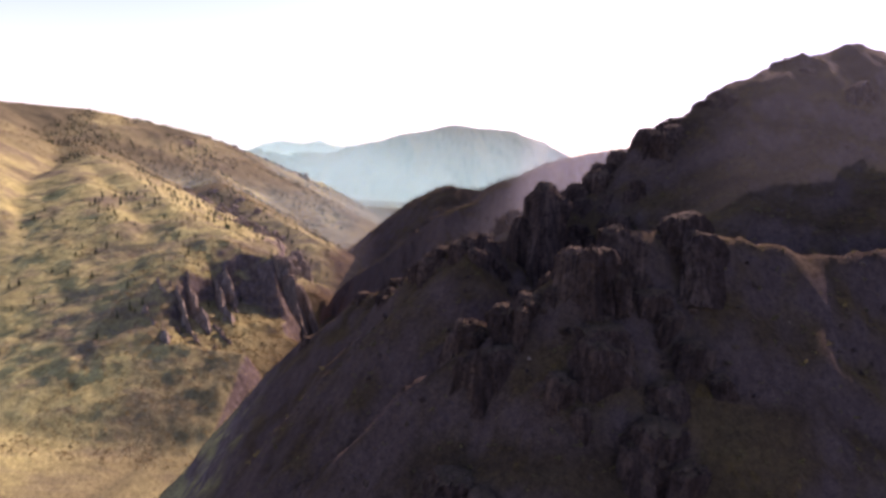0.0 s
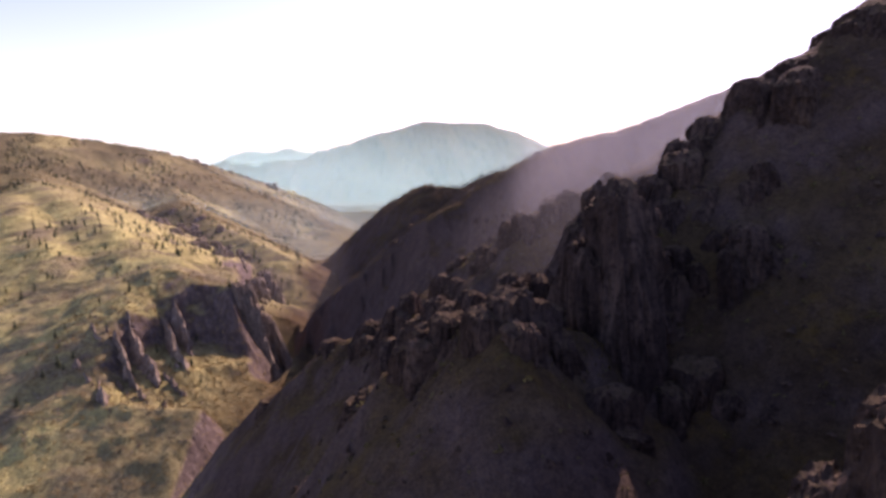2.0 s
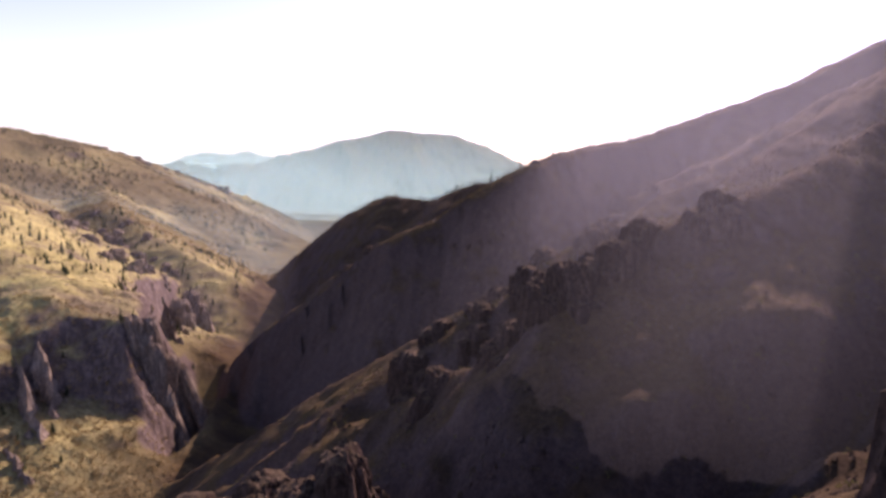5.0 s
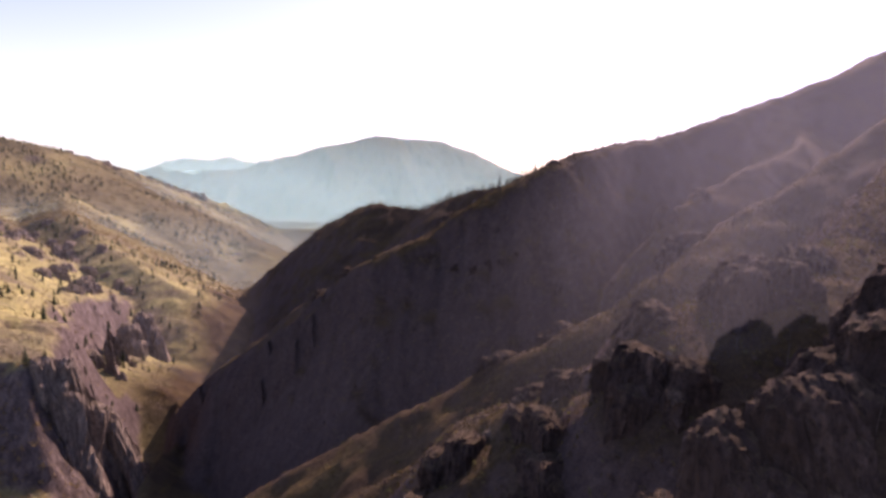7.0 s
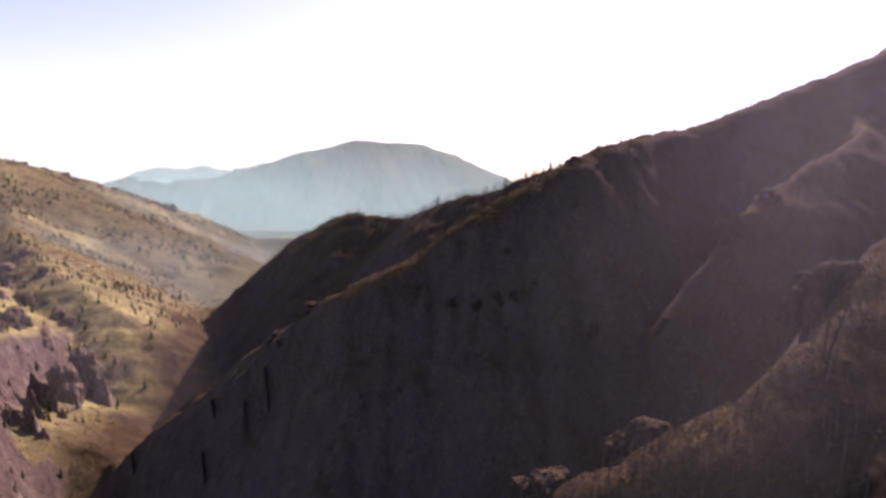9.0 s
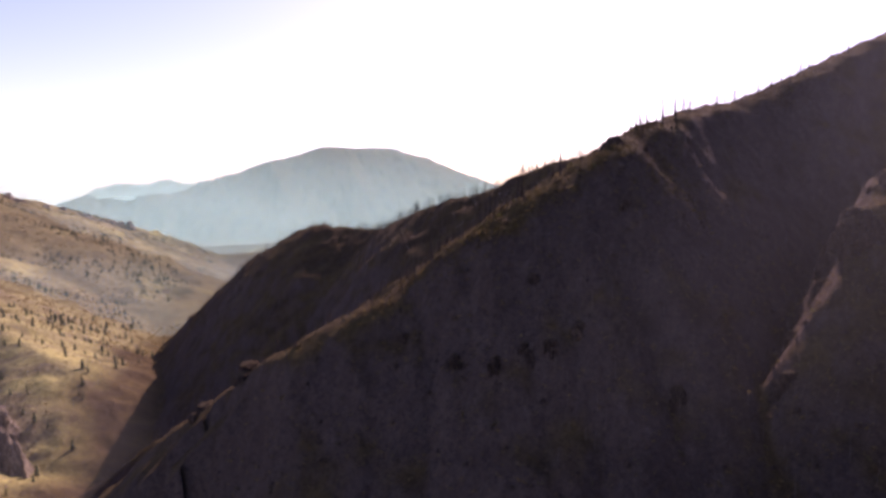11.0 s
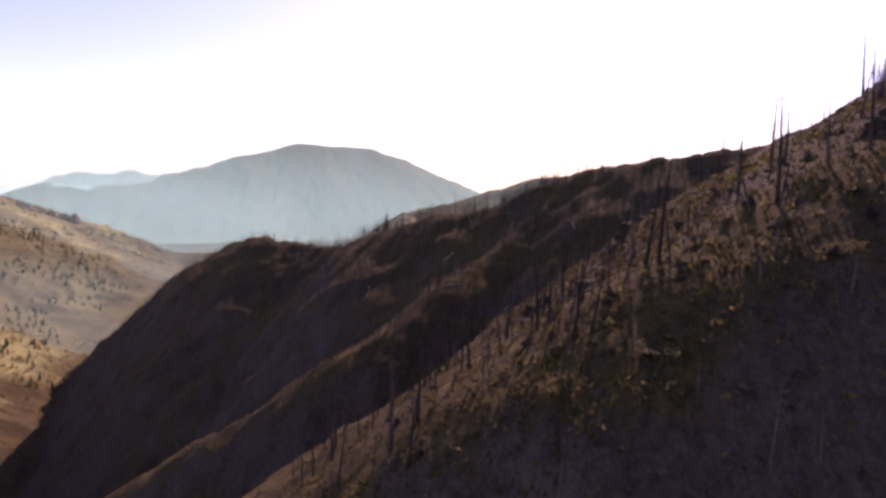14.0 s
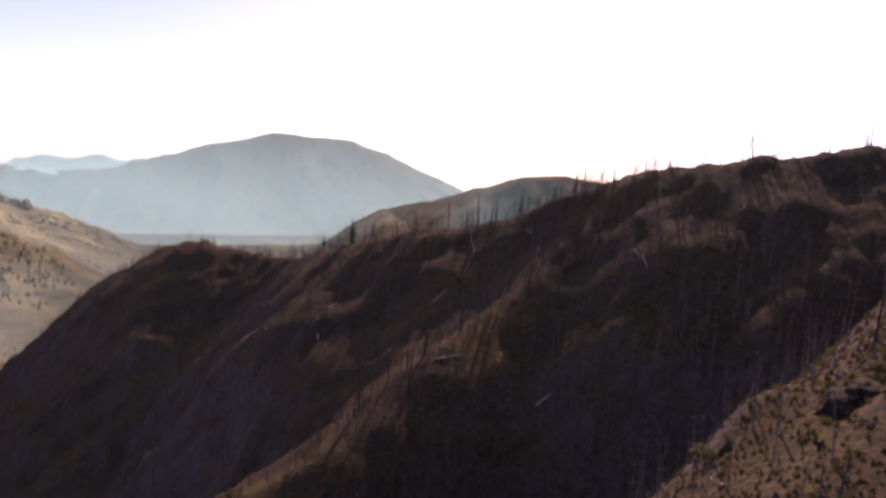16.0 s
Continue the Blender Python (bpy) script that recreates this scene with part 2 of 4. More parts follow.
def noise_node(n, l, scale, detail=5.0, rough=0.6, stretch=None, coord=None):
    t = n.new("ShaderNodeTexNoise")
    t.inputs["Scale"].default_value, t.inputs["Detail"].default_value, t.inputs["Roughness"].default_value = scale, detail, rough
    if coord is None:
        g = n.new("ShaderNodeNewGeometry")
        coord = g.outputs["Position"]
    if stretch:
        mp = n.new("ShaderNodeMapping")
        mp.inputs["Scale"].default_value, mp.inputs["Rotation"].default_value = stretch[0], stretch[1]
        l.new(coord, mp.inputs["Vector"])
        coord = mp.outputs[0]
    l.new(coord, t.inputs["Vector"])
    return t.outputs["Fac"]


def ramp(n, l, fac, stops):
    r = n.new("ShaderNodeValToRGB")
    r.color_ramp.elements[0].position, r.color_ramp.elements[0].color = stops[0][0], (*stops[0][1], 1)
    r.color_ramp.elements[1].position, r.color_ramp.elements[1].color = stops[-1][0], (*stops[-1][1], 1)
    for p, c in stops[1:-1]:
        r.color_ramp.elements.new(p).color = (*c, 1)
    l.new(fac, r.inputs[0])
    return r.outputs[0]


def mix(n, l, fac, a, b, mode="MIX"):
    m = n.new("ShaderNodeMix")
    m.data_type, m.blend_type = "RGBA", mode
    for socket, value in ((m.inputs[0], fac), (m.inputs[6], a), (m.inputs[7], b)):
        if isinstance(value, (int, float)):
            socket.default_value = value
        elif isinstance(value, tuple):
            socket.default_value = (*value, 1)
        else:
            l.new(value, socket)
    return m.outputs[2]


def maths(n, l, op, a, b=0.0, c=0.0):
    m = n.new("ShaderNodeMath")
    m.operation = op
    for socket, value in zip(m.inputs, (a, b, c)):
        if isinstance(value, (int, float)):
            socket.default_value = value
        else:
            l.new(value, socket)
    return m.outputs[0]


def bump(n, l, b, height, strength, distance):
    k = n.new("ShaderNodeBump")
    k.inputs["Strength"].default_value, k.inputs["Distance"].default_value = strength, distance
    l.new(height, k.inputs["Height"])
    l.new(k.outputs[0], b.inputs["Normal"])


def g(v):
    """A grey."""
    return (v, v, v)


def ground_material():
    m, n, l, b = material("mountain_ground", 0.95)
    burnt = n.new("ShaderNodeAttribute")
    burnt.attribute_name = "burnt"
    rocky = n.new("ShaderNodeAttribute")
    rocky.attribute_name = "rocky"
    big, mid, fine = noise_node(n, l, 0.012, 4), noise_node(n, l, 0.07, 5), noise_node(n, l, 0.45, 6, 0.7)
    streak = noise_node(n, l, 0.1, 5, 0.65, ((0.25, 1.0, 0.25), (0, 0, 0)))
    grass = ramp(n, l, mid, [(0.3, (0.33, 0.305, 0.115)), (0.48, (0.44, 0.415, 0.15)), (0.7, (0.55, 0.515, 0.20))])
    brush = ramp(n, l, fine, [(0.3, (0.14, 0.120, 0.075)), (0.5, (0.235, 0.205, 0.115)), (0.75, (0.33, 0.295, 0.16))])
    patch = ramp(n, l, maths(n, l, "ADD", maths(n, l, "MULTIPLY", big, 0.6), maths(n, l, "MULTIPLY", streak, 0.4)), [(0.40, g(0.0)), (0.53, g(1.0))])
    brushy = n.new("ShaderNodeAttribute")
    brushy.attribute_name = "brushy"
    patch = maths(n, l, "MULTIPLY", patch, maths(n, l, "SUBTRACT", 1.0, maths(n, l, "MULTIPLY", brushy.outputs["Fac"], 0.9)))
    living = mix(n, l, patch, brush, grass)
    living = mix(n, l, ramp(n, l, fine, [(0.35, g(0.6)), (0.5, g(0.0))]), living, (0.14, 0.105, 0.065))
    living = mix(n, l, 0.5, living, ramp(n, l, noise_node(n, l, 0.028, 6, 0.7), [(0.34, (0.45, 0.42, 0.44)), (0.52, (0.85, 0.83, 0.82)), (0.68, (1.0, 1.0, 1.0))]), "MULTIPLY")
    living = mix(n, l, maths(n, l, "MULTIPLY", brushy.outputs["Fac"], 0.68), living, (0.108, 0.097, 0.048))
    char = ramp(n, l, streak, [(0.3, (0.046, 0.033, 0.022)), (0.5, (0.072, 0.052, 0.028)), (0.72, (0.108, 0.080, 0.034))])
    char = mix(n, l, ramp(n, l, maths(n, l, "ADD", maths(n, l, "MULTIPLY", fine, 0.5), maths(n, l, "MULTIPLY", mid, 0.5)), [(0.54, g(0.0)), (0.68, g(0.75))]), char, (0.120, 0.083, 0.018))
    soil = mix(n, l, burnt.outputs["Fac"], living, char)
    cracks = noise_node(n, l, 0.25, 7, 0.72, ((1.0, 1.0, 0.3), (0.3, 0.25, 0)))
    stone = ramp(n, l, cracks, [(0.32, (0.060, 0.048, 0.042)), (0.5, (0.13, 0.105, 0.088)), (0.7, (0.24, 0.20, 0.165))])
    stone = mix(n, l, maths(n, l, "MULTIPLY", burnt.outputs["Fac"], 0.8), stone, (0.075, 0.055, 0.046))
    grit = noise_node(n, l, 2.4, 5, 0.75)
    whole = mix(n, l, 0.55, mix(n, l, rocky.outputs["Fac"], soil, stone), ramp(n, l, grit, [(0.33, (0.35, 0.34, 0.36)), (0.5, (0.95, 0.94, 0.92)), (0.68, (1.5, 1.45, 1.3))]), "MULTIPLY")
    clumps = noise_node(n, l, 0.75, 6, 0.68)
    whole = mix(n, l, 0.5, whole, ramp(n, l, clumps, [(0.36, (0.40, 0.40, 0.40)), (0.5, (0.92, 0.92, 0.92)), (0.64, (1.15, 1.13, 1.05))]), "MULTIPLY")
    l.new(whole, b.inputs["Base Color"])
    bump(n, l, b, maths(n, l, "ADD", fine, maths(n, l, "MULTIPLY", cracks, 1.2)), 0.8, 1.4)
    return m


def smoke_haze_material(name, thickness, colour, low, high, left, right):
    """A sheet standing in for smoke and distance haze; lets most light pass and glows where the sun shines through it.
    """
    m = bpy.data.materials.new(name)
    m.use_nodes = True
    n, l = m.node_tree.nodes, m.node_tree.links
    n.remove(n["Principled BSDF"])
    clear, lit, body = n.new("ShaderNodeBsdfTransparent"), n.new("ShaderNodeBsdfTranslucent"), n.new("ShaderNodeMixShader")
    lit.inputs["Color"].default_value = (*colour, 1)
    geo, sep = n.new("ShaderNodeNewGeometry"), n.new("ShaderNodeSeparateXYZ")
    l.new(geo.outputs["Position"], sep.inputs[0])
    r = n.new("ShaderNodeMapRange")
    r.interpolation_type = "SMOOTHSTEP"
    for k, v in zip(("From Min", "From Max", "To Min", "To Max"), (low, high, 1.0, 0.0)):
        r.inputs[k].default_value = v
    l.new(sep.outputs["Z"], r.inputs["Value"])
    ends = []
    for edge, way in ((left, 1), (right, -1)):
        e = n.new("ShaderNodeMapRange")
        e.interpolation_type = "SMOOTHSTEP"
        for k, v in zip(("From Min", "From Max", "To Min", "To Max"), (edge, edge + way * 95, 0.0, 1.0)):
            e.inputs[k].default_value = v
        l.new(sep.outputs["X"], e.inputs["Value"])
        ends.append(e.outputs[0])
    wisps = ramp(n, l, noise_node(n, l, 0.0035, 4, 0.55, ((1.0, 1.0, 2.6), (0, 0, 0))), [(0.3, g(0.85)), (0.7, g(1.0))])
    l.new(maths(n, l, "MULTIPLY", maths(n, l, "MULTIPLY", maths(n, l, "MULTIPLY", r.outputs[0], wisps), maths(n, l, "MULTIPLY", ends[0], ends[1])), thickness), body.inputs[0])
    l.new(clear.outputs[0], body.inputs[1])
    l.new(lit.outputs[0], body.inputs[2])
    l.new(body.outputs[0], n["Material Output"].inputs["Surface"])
    return m


# ---------------------------------------------------------------- the ground
def grid_mesh(name, x, y, z):
    nx, ny = x.shape[1], x.shape[0]
    me = bpy.data.meshes.new(name)
    me.vertices.add(nx * ny)
    me.vertices.foreach_set("co", np.stack([x, y, z], -1).astype(np.float32).ravel())
    i = (np.arange(ny - 1)[:, None] * nx + np.arange(nx - 1)[None, :]).ravel()
    quads = np.stack([i, i + 1, i + nx + 1, i + nx], -1).astype(np.int32)
    me.loops.add(quads.size)
    me.loops.foreach_set("vertex_index", quads.ravel())
    me.polygons.add(len(quads))
    me.polygons.foreach_set("loop_start", np.arange(len(quads), dtype=np.int32) * 4)
    me.polygons.foreach_set("use_smooth", np.ones(len(quads), dtype=bool))
    me.update(calc_edges=True)
    return me


X, Y = np.meshgrid(GX, GY)
Z = land(X, Y)
ground_me = grid_mesh("ground", X, Y, Z)
gy, gx = np.gradient(Z, GY, GX)
steep = np.hypot(gx, gy)
river_z, river_d = valley_floor(X, Y)
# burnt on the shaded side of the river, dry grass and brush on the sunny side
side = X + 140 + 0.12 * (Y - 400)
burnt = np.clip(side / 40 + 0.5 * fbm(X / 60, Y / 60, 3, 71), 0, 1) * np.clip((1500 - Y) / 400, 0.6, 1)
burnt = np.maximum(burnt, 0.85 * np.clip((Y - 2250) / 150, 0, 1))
rocky = np.clip((steep - 0.95) / 0.5 + 0.3 * fbm(X / 22, Y / 22, 3, 81), 0, 1)
brushy = np.clip((Y - 800) / 500, 0, 1) * (0.75 + 0.5 * fbm(X / 90, Y / 90, 3, 77))
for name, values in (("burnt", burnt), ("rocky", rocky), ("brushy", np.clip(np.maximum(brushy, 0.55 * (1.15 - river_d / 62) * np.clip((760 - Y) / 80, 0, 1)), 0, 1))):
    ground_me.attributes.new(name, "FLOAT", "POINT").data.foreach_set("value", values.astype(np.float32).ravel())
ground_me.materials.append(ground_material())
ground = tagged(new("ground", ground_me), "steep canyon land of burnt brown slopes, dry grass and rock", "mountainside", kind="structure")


def ground_z(x, y):
    """Height of the ground as built, between its grid lines."""
    i = int(np.clip(np.searchsorted(GX, x) - 1, 0, len(GX) - 2))
    j = int(np.clip(np.searchsorted(GY, y) - 1, 0, len(GY) - 2))
    u, v = (x - GX[i]) / (GX[i + 1] - GX[i]), (y - GY[j]) / (GY[j + 1] - GY[j])
    return float((Z[j, i] * (1 - u) + Z[j, i + 1] * u) * (1 - v) + (Z[j + 1, i] * (1 - u) + Z[j + 1, i + 1] * u) * v)


# ---------------------------------------------------------------- the river
def river_strip():
    m, n, l, b = material("river_water", 0.12)
    b.inputs["Base Color"].default_value = (0.035, 0.045, 0.045, 1)
    b.inputs["Specular IOR Level"].default_value = 0.5
    bump(n, l, b, noise_node(n, l, 1.5, 3), 0.3, 0.15)
    bm = bmesh.new()
    rows = []
    for (x0, y0, z0), (x1, y1, z1) in zip(RIVER[4:17], RIVER[5:18]):
        for k in range(12):
            u = k / 12
            side = Vector((y1 - y0, x0 - x1, 0)).normalized() * 4.5
            p = Vector((x0 + u * (x1 - x0), y0 + u * (y1 - y0), z0 + u * (z1 - z0) - 0.5))
            rows.append((bm.verts.new(p - side), bm.verts.new(p + side)))
    for a, b2 in zip(rows, rows[1:]):
        bm.faces.new((a[0], a[1], b2[1], b2[0]))
    me = bpy.data.meshes.new("river")
    bm.to_mesh(me)
    bm.free()
    me.materials.append(m)
    return tagged(new("water", me), "narrow dark river on the canyon floor", "river", kind="structure")


river_strip()


# ---------------------------------------------------------------- sheets that stand in for valley smoke and distance haze
def smoke_haze_sheet(y, x0, x1, low, high, thickness, colour):
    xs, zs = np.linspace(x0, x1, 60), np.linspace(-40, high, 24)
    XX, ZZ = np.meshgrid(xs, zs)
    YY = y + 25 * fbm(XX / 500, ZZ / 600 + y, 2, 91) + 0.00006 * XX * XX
    me = grid_mesh("smoke_haze_sheet", XX, YY, ZZ)
    me.materials.append(smoke_haze_material("smoke", thickness, colour, low, high, x0, x1))
    ob = tagged(new("smoke_haze_sheet", me), "pale blue sheet standing in for valley smoke and distance haze", "smoke", "smoke in the valley", "stuff")
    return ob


def thin_haze_material(colour):
    """Sunlit stand-in for smoke haze and glare, whose thickness is stored along the sheet."""
    m = bpy.data.materials.new("thin_haze")
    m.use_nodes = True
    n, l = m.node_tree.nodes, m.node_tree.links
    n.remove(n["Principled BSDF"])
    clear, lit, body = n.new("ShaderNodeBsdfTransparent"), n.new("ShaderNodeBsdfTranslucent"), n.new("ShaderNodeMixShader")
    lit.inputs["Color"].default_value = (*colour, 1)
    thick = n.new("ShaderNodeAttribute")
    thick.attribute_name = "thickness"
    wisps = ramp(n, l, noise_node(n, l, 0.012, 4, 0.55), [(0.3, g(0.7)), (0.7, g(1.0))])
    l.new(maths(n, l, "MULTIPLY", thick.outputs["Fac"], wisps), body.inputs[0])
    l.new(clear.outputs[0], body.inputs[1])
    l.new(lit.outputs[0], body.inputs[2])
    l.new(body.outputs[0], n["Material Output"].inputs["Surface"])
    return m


def haze_curtain(line, thickness, low, mat):
    """A curtain along a gully, standing in for haze and glare: x, y and the height at which it thins out to nothing;
    low: where it thins out below.
    """
    u = np.linspace(0, len(line) - 1, 24 * (len(line) - 1))
    px_, py_, pz = (np.interp(u, range(len(line)), [p[k] for p in line]) for k in range(3))
    v = np.linspace(0, 1, 26)[:, None]
    ZZ = pz[None, :] * v
    XX, YY = np.repeat(px_[None, :], 26, 0), np.repeat(py_[None, :], 26, 0)
    me = grid_mesh("smoke_haze_sheet", XX, YY + 3 * fbm(XX / 60, ZZ / 60, 2, 93), ZZ)
    ends = np.clip(np.minimum(u, len(line) - 1 - u) / 1.2, 0, 1)
    ends, top = ends * ends * (3 - 2 * ends), np.clip((pz[None, :] - ZZ) / (0.32 * pz[None, :]), 0, 1)
    me.attributes.new("thickness", "FLOAT", "POINT").data.foreach_set("value", (thickness * ends[None, :] * top * top * (3 - 2 * top) * np.clip((ZZ - low) / 60, 0, 1)).astype(np.float32).ravel())
    me.materials.append(mat)
    return tagged(new("smoke_haze_sheet", me), "thin pale curtain standing in for smoke haze and glare", "smoke", "smoke in the valley", "stuff")


SMOKE_HAZE = (0.33, 0.61, 0.565)
# haze tints: neutral over the near gullies, teal for the distant valley
GULLY_HAZE, VALLEY_HAZE = thin_haze_material((0.54, 0.57, 0.59)), thin_haze_material((0.34, 0.61, 0.60))
# curtains added between the spurs to veil and brighten the slopes behind them
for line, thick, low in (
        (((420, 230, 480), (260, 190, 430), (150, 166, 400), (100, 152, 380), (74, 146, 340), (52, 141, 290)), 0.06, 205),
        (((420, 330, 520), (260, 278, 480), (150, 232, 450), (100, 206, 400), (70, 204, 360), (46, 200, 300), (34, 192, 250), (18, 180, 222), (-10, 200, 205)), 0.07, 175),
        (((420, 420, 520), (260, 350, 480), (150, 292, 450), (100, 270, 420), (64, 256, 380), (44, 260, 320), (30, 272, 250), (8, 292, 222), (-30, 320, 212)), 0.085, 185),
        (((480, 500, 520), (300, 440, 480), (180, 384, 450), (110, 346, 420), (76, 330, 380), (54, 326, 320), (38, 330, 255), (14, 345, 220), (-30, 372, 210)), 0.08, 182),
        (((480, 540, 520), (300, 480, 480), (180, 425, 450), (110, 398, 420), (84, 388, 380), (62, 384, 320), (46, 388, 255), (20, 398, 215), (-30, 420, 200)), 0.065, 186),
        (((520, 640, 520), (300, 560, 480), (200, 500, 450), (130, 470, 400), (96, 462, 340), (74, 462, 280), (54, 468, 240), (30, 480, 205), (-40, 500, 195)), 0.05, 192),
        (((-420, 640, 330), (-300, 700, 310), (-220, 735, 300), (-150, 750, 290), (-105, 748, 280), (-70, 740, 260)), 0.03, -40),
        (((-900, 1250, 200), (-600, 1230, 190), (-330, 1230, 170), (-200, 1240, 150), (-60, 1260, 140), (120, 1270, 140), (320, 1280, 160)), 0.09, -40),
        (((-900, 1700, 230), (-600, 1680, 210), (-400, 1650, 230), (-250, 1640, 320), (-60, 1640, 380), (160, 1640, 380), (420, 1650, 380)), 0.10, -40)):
    haze_curtain(line, thick, low, VALLEY_HAZE if line[0][1] > 1000 else GULLY_HAZE)
# wide sheets added to pale the far ridges, as haze and smoke would
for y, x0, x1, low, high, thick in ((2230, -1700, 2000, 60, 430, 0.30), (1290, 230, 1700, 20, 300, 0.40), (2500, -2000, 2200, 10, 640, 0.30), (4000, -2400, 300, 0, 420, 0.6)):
    smoke_haze_sheet(y, x0, x1, low, high, thick, SMOKE_HAZE)


# ---------------------------------------------------------------- rock
def rock_material(name, dark, mid, pale, ledge_mix=0.0):
    m, n, l, b = material(name, 0.9)
    up = noise_node(n, l, 0.16, 7, 0.7, ((1.0, 1.0, 0.22), (0.25, 0.2, 0)))
    fine = noise_node(n, l, 1.1, 6, 0.7)
    base = ramp(n, l, up, [(0.3, dark), (0.5, mid), (0.72, pale)])
    base = mix(n, l, ramp(n, l, fine, [(0.36, g(0.7)), (0.52, g(0.0))]), base, tuple(0.5 * v for v in dark))
    streaks = noise_node(n, l, 0.9, 5, 0.7, ((1.0, 1.0, 0.13), (0.1, 0.15, 0)))
    base = mix(n, l, 0.8, base, ramp(n, l, streaks, [(0.32, (0.45, 0.44, 0.44)), (0.5, (0.95, 0.94, 0.93)), (0.66, (1.7, 1.62, 1.5))]), "MULTIPLY")
    chips = noise_node(n, l, 3.6, 5, 0.7)
    geo, sep = n.new("ShaderNodeNewGeometry"), n.new("ShaderNodeSeparateXYZ")
    l.new(geo.outputs["Normal"], sep.inputs[0])
    # faces that point up get a brown mixed in
    ledge = maths(n, l, "MULTIPLY", ramp(n, l, sep.outputs["Z"], [(0.55, g(0.0)), (0.85, g(1.0))]), ledge_mix)
    l.new(mix(n, l, ledge, base, (0.155, 0.12, 0.06)), b.inputs["Base Color"])
    bump(n, l, b, maths(n, l, "ADD", maths(n, l, "ADD", up, streaks), maths(n, l, "ADD", maths(n, l, "MULTIPLY", fine, 0.6), maths(n, l, "MULTIPLY", chips, 0.25))), 1.0, 1.1)
    return m


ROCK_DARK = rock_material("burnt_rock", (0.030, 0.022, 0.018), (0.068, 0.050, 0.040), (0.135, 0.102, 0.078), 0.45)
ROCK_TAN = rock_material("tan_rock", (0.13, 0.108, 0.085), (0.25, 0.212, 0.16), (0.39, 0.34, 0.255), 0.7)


def mesh_object(name, bm, mat, parent=None, label="", flat=True):
    me = bpy.data.meshes.new(name)
    for f in bm.faces:
        f.smooth = not flat
    bm.to_mesh(me)
    bm.free()
    me.materials.append(mat)
    ob = new(name, me)
    if parent is not None:
        ob.parent = parent
    if label:
        ob["label"] = label
    return ob


def block_mesh(seed):
    """A fractured lump of rock, about 1 wide and 1 tall, with its top at 0."""
    bm = bmesh.new()
    bmesh.ops.create_cube(bm, size=1.0)
    bmesh.ops.subdivide_edges(bm, edges=bm.edges[:], cuts=13, use_grid_fill=True)
    off = Vector((seed * 3.7, seed * 1.9, seed * 0.7))
    for v in bm.verts:
        c = v.co.copy()
        up = c.z + 0.5
        flat = Vector((c.x, c.y, 0))
        square = max(abs(c.x), abs(c.y)) / max(1e-6, flat.length)
        flat *= 0.55 + 0.45 * square
        flat *= 1.14 - 0.22 * up ** 4
        tall_c = Vector((c.x, c.y, c.z * 0.38))
        push = 0.26 * noise.noise(tall_c * 2.3 + off) + 0.24 * abs(noise.noise(tall_c * 5.5 + off)) + 0.10 * noise.noise(tall_c * 12.0 + off) + 0.06 * noise.noise(c * 15.0 + off)
        ledge = 0.07 * noise.cell(Vector((c.x * 2.5, c.y * 2.5, c.z * 4.0)) + off)
        top = up * up * (0.05 * noise.noise(Vector((c.x * 3.0, c.y * 3.0, 0)) + off) + 0.035 * noise.noise(Vector((c.x * 9, c.y * 9, 0)) + off) - 0.22 * (c.x * c.x + c.y * c.y))
        flat *= 1 + push + ledge - 0.15
        v.co = Vector((flat.x, flat.y, c.z + top - 0.5))
    me = bpy.data.meshes.new("rock_block")
    bm.to_mesh(me)
    bm.free()
    return me


BLOCKS = {}


def blocks_of(mat):
    """The ten block shapes in one material."""
    if mat.name not in BLOCKS:
        BLOCKS[mat.name] = [block_mesh(k + 1.5) for k in range(10)]
        for me in BLOCKS[mat.name]:
            me.materials.append(mat)
    return BLOCKS[mat.name]


def outcrop(x, y, top, wide, deep, tall, turn, seed, mat, label, count=7, pitch=0.0, chunk=1.0):
    """A crag that stands out of the slope: a tall block with lower ones leaning about it."""
    q = random.Random(int(seed * 100))
    root = tagged(new("rock_outcrop"), label, "rock", "rock outcrops")
    root.matrix_basis = pose(x, y, top - 0.06 * tall, 0, 0, turn)
    shapes = blocks_of(mat)
    for k in range(count):
        if k == 0:
            px_, py_, drop, sw, sd = 0.0, 0.0, 0.0, 0.75 * chunk, 0.75 * chunk
        else:
            a, d = k * 2.4 + q.uniform(-0.4, 0.4), q.uniform(0.30, 0.52)
            px_, py_ = d * math.cos(a) * wide, d * math.sin(a) * deep
            drop, sw, sd = tall * (0.10 + 0.75 * max(0.0, d - 0.12) * q.uniform(0.3, 1.3)), q.uniform(0.42, 0.7) * chunk, q.uniform(0.42, 0.7) * chunk
        b = new("rock_block", shapes[q.randrange(10)])
        b.parent = root
        b.matrix_basis = Matrix.LocRotScale((px_, py_, -drop), Euler((radians(q.gauss(0, 9) + pitch), radians(q.gauss(0, 9)), radians(q.uniform(-25, 25)))), (wide * sw, deep * sd, tall * q.uniform(0.9, 1.1)))
    return root


CRAG, TOWER, FIN, BLOCK = ("dark burnt rock crag standing on a steep spur", "tall dark grey rock tower above the river", "thin tan rock fin running down a grassy slope", "weathered dark rock ledge breaking out of a burnt slope")
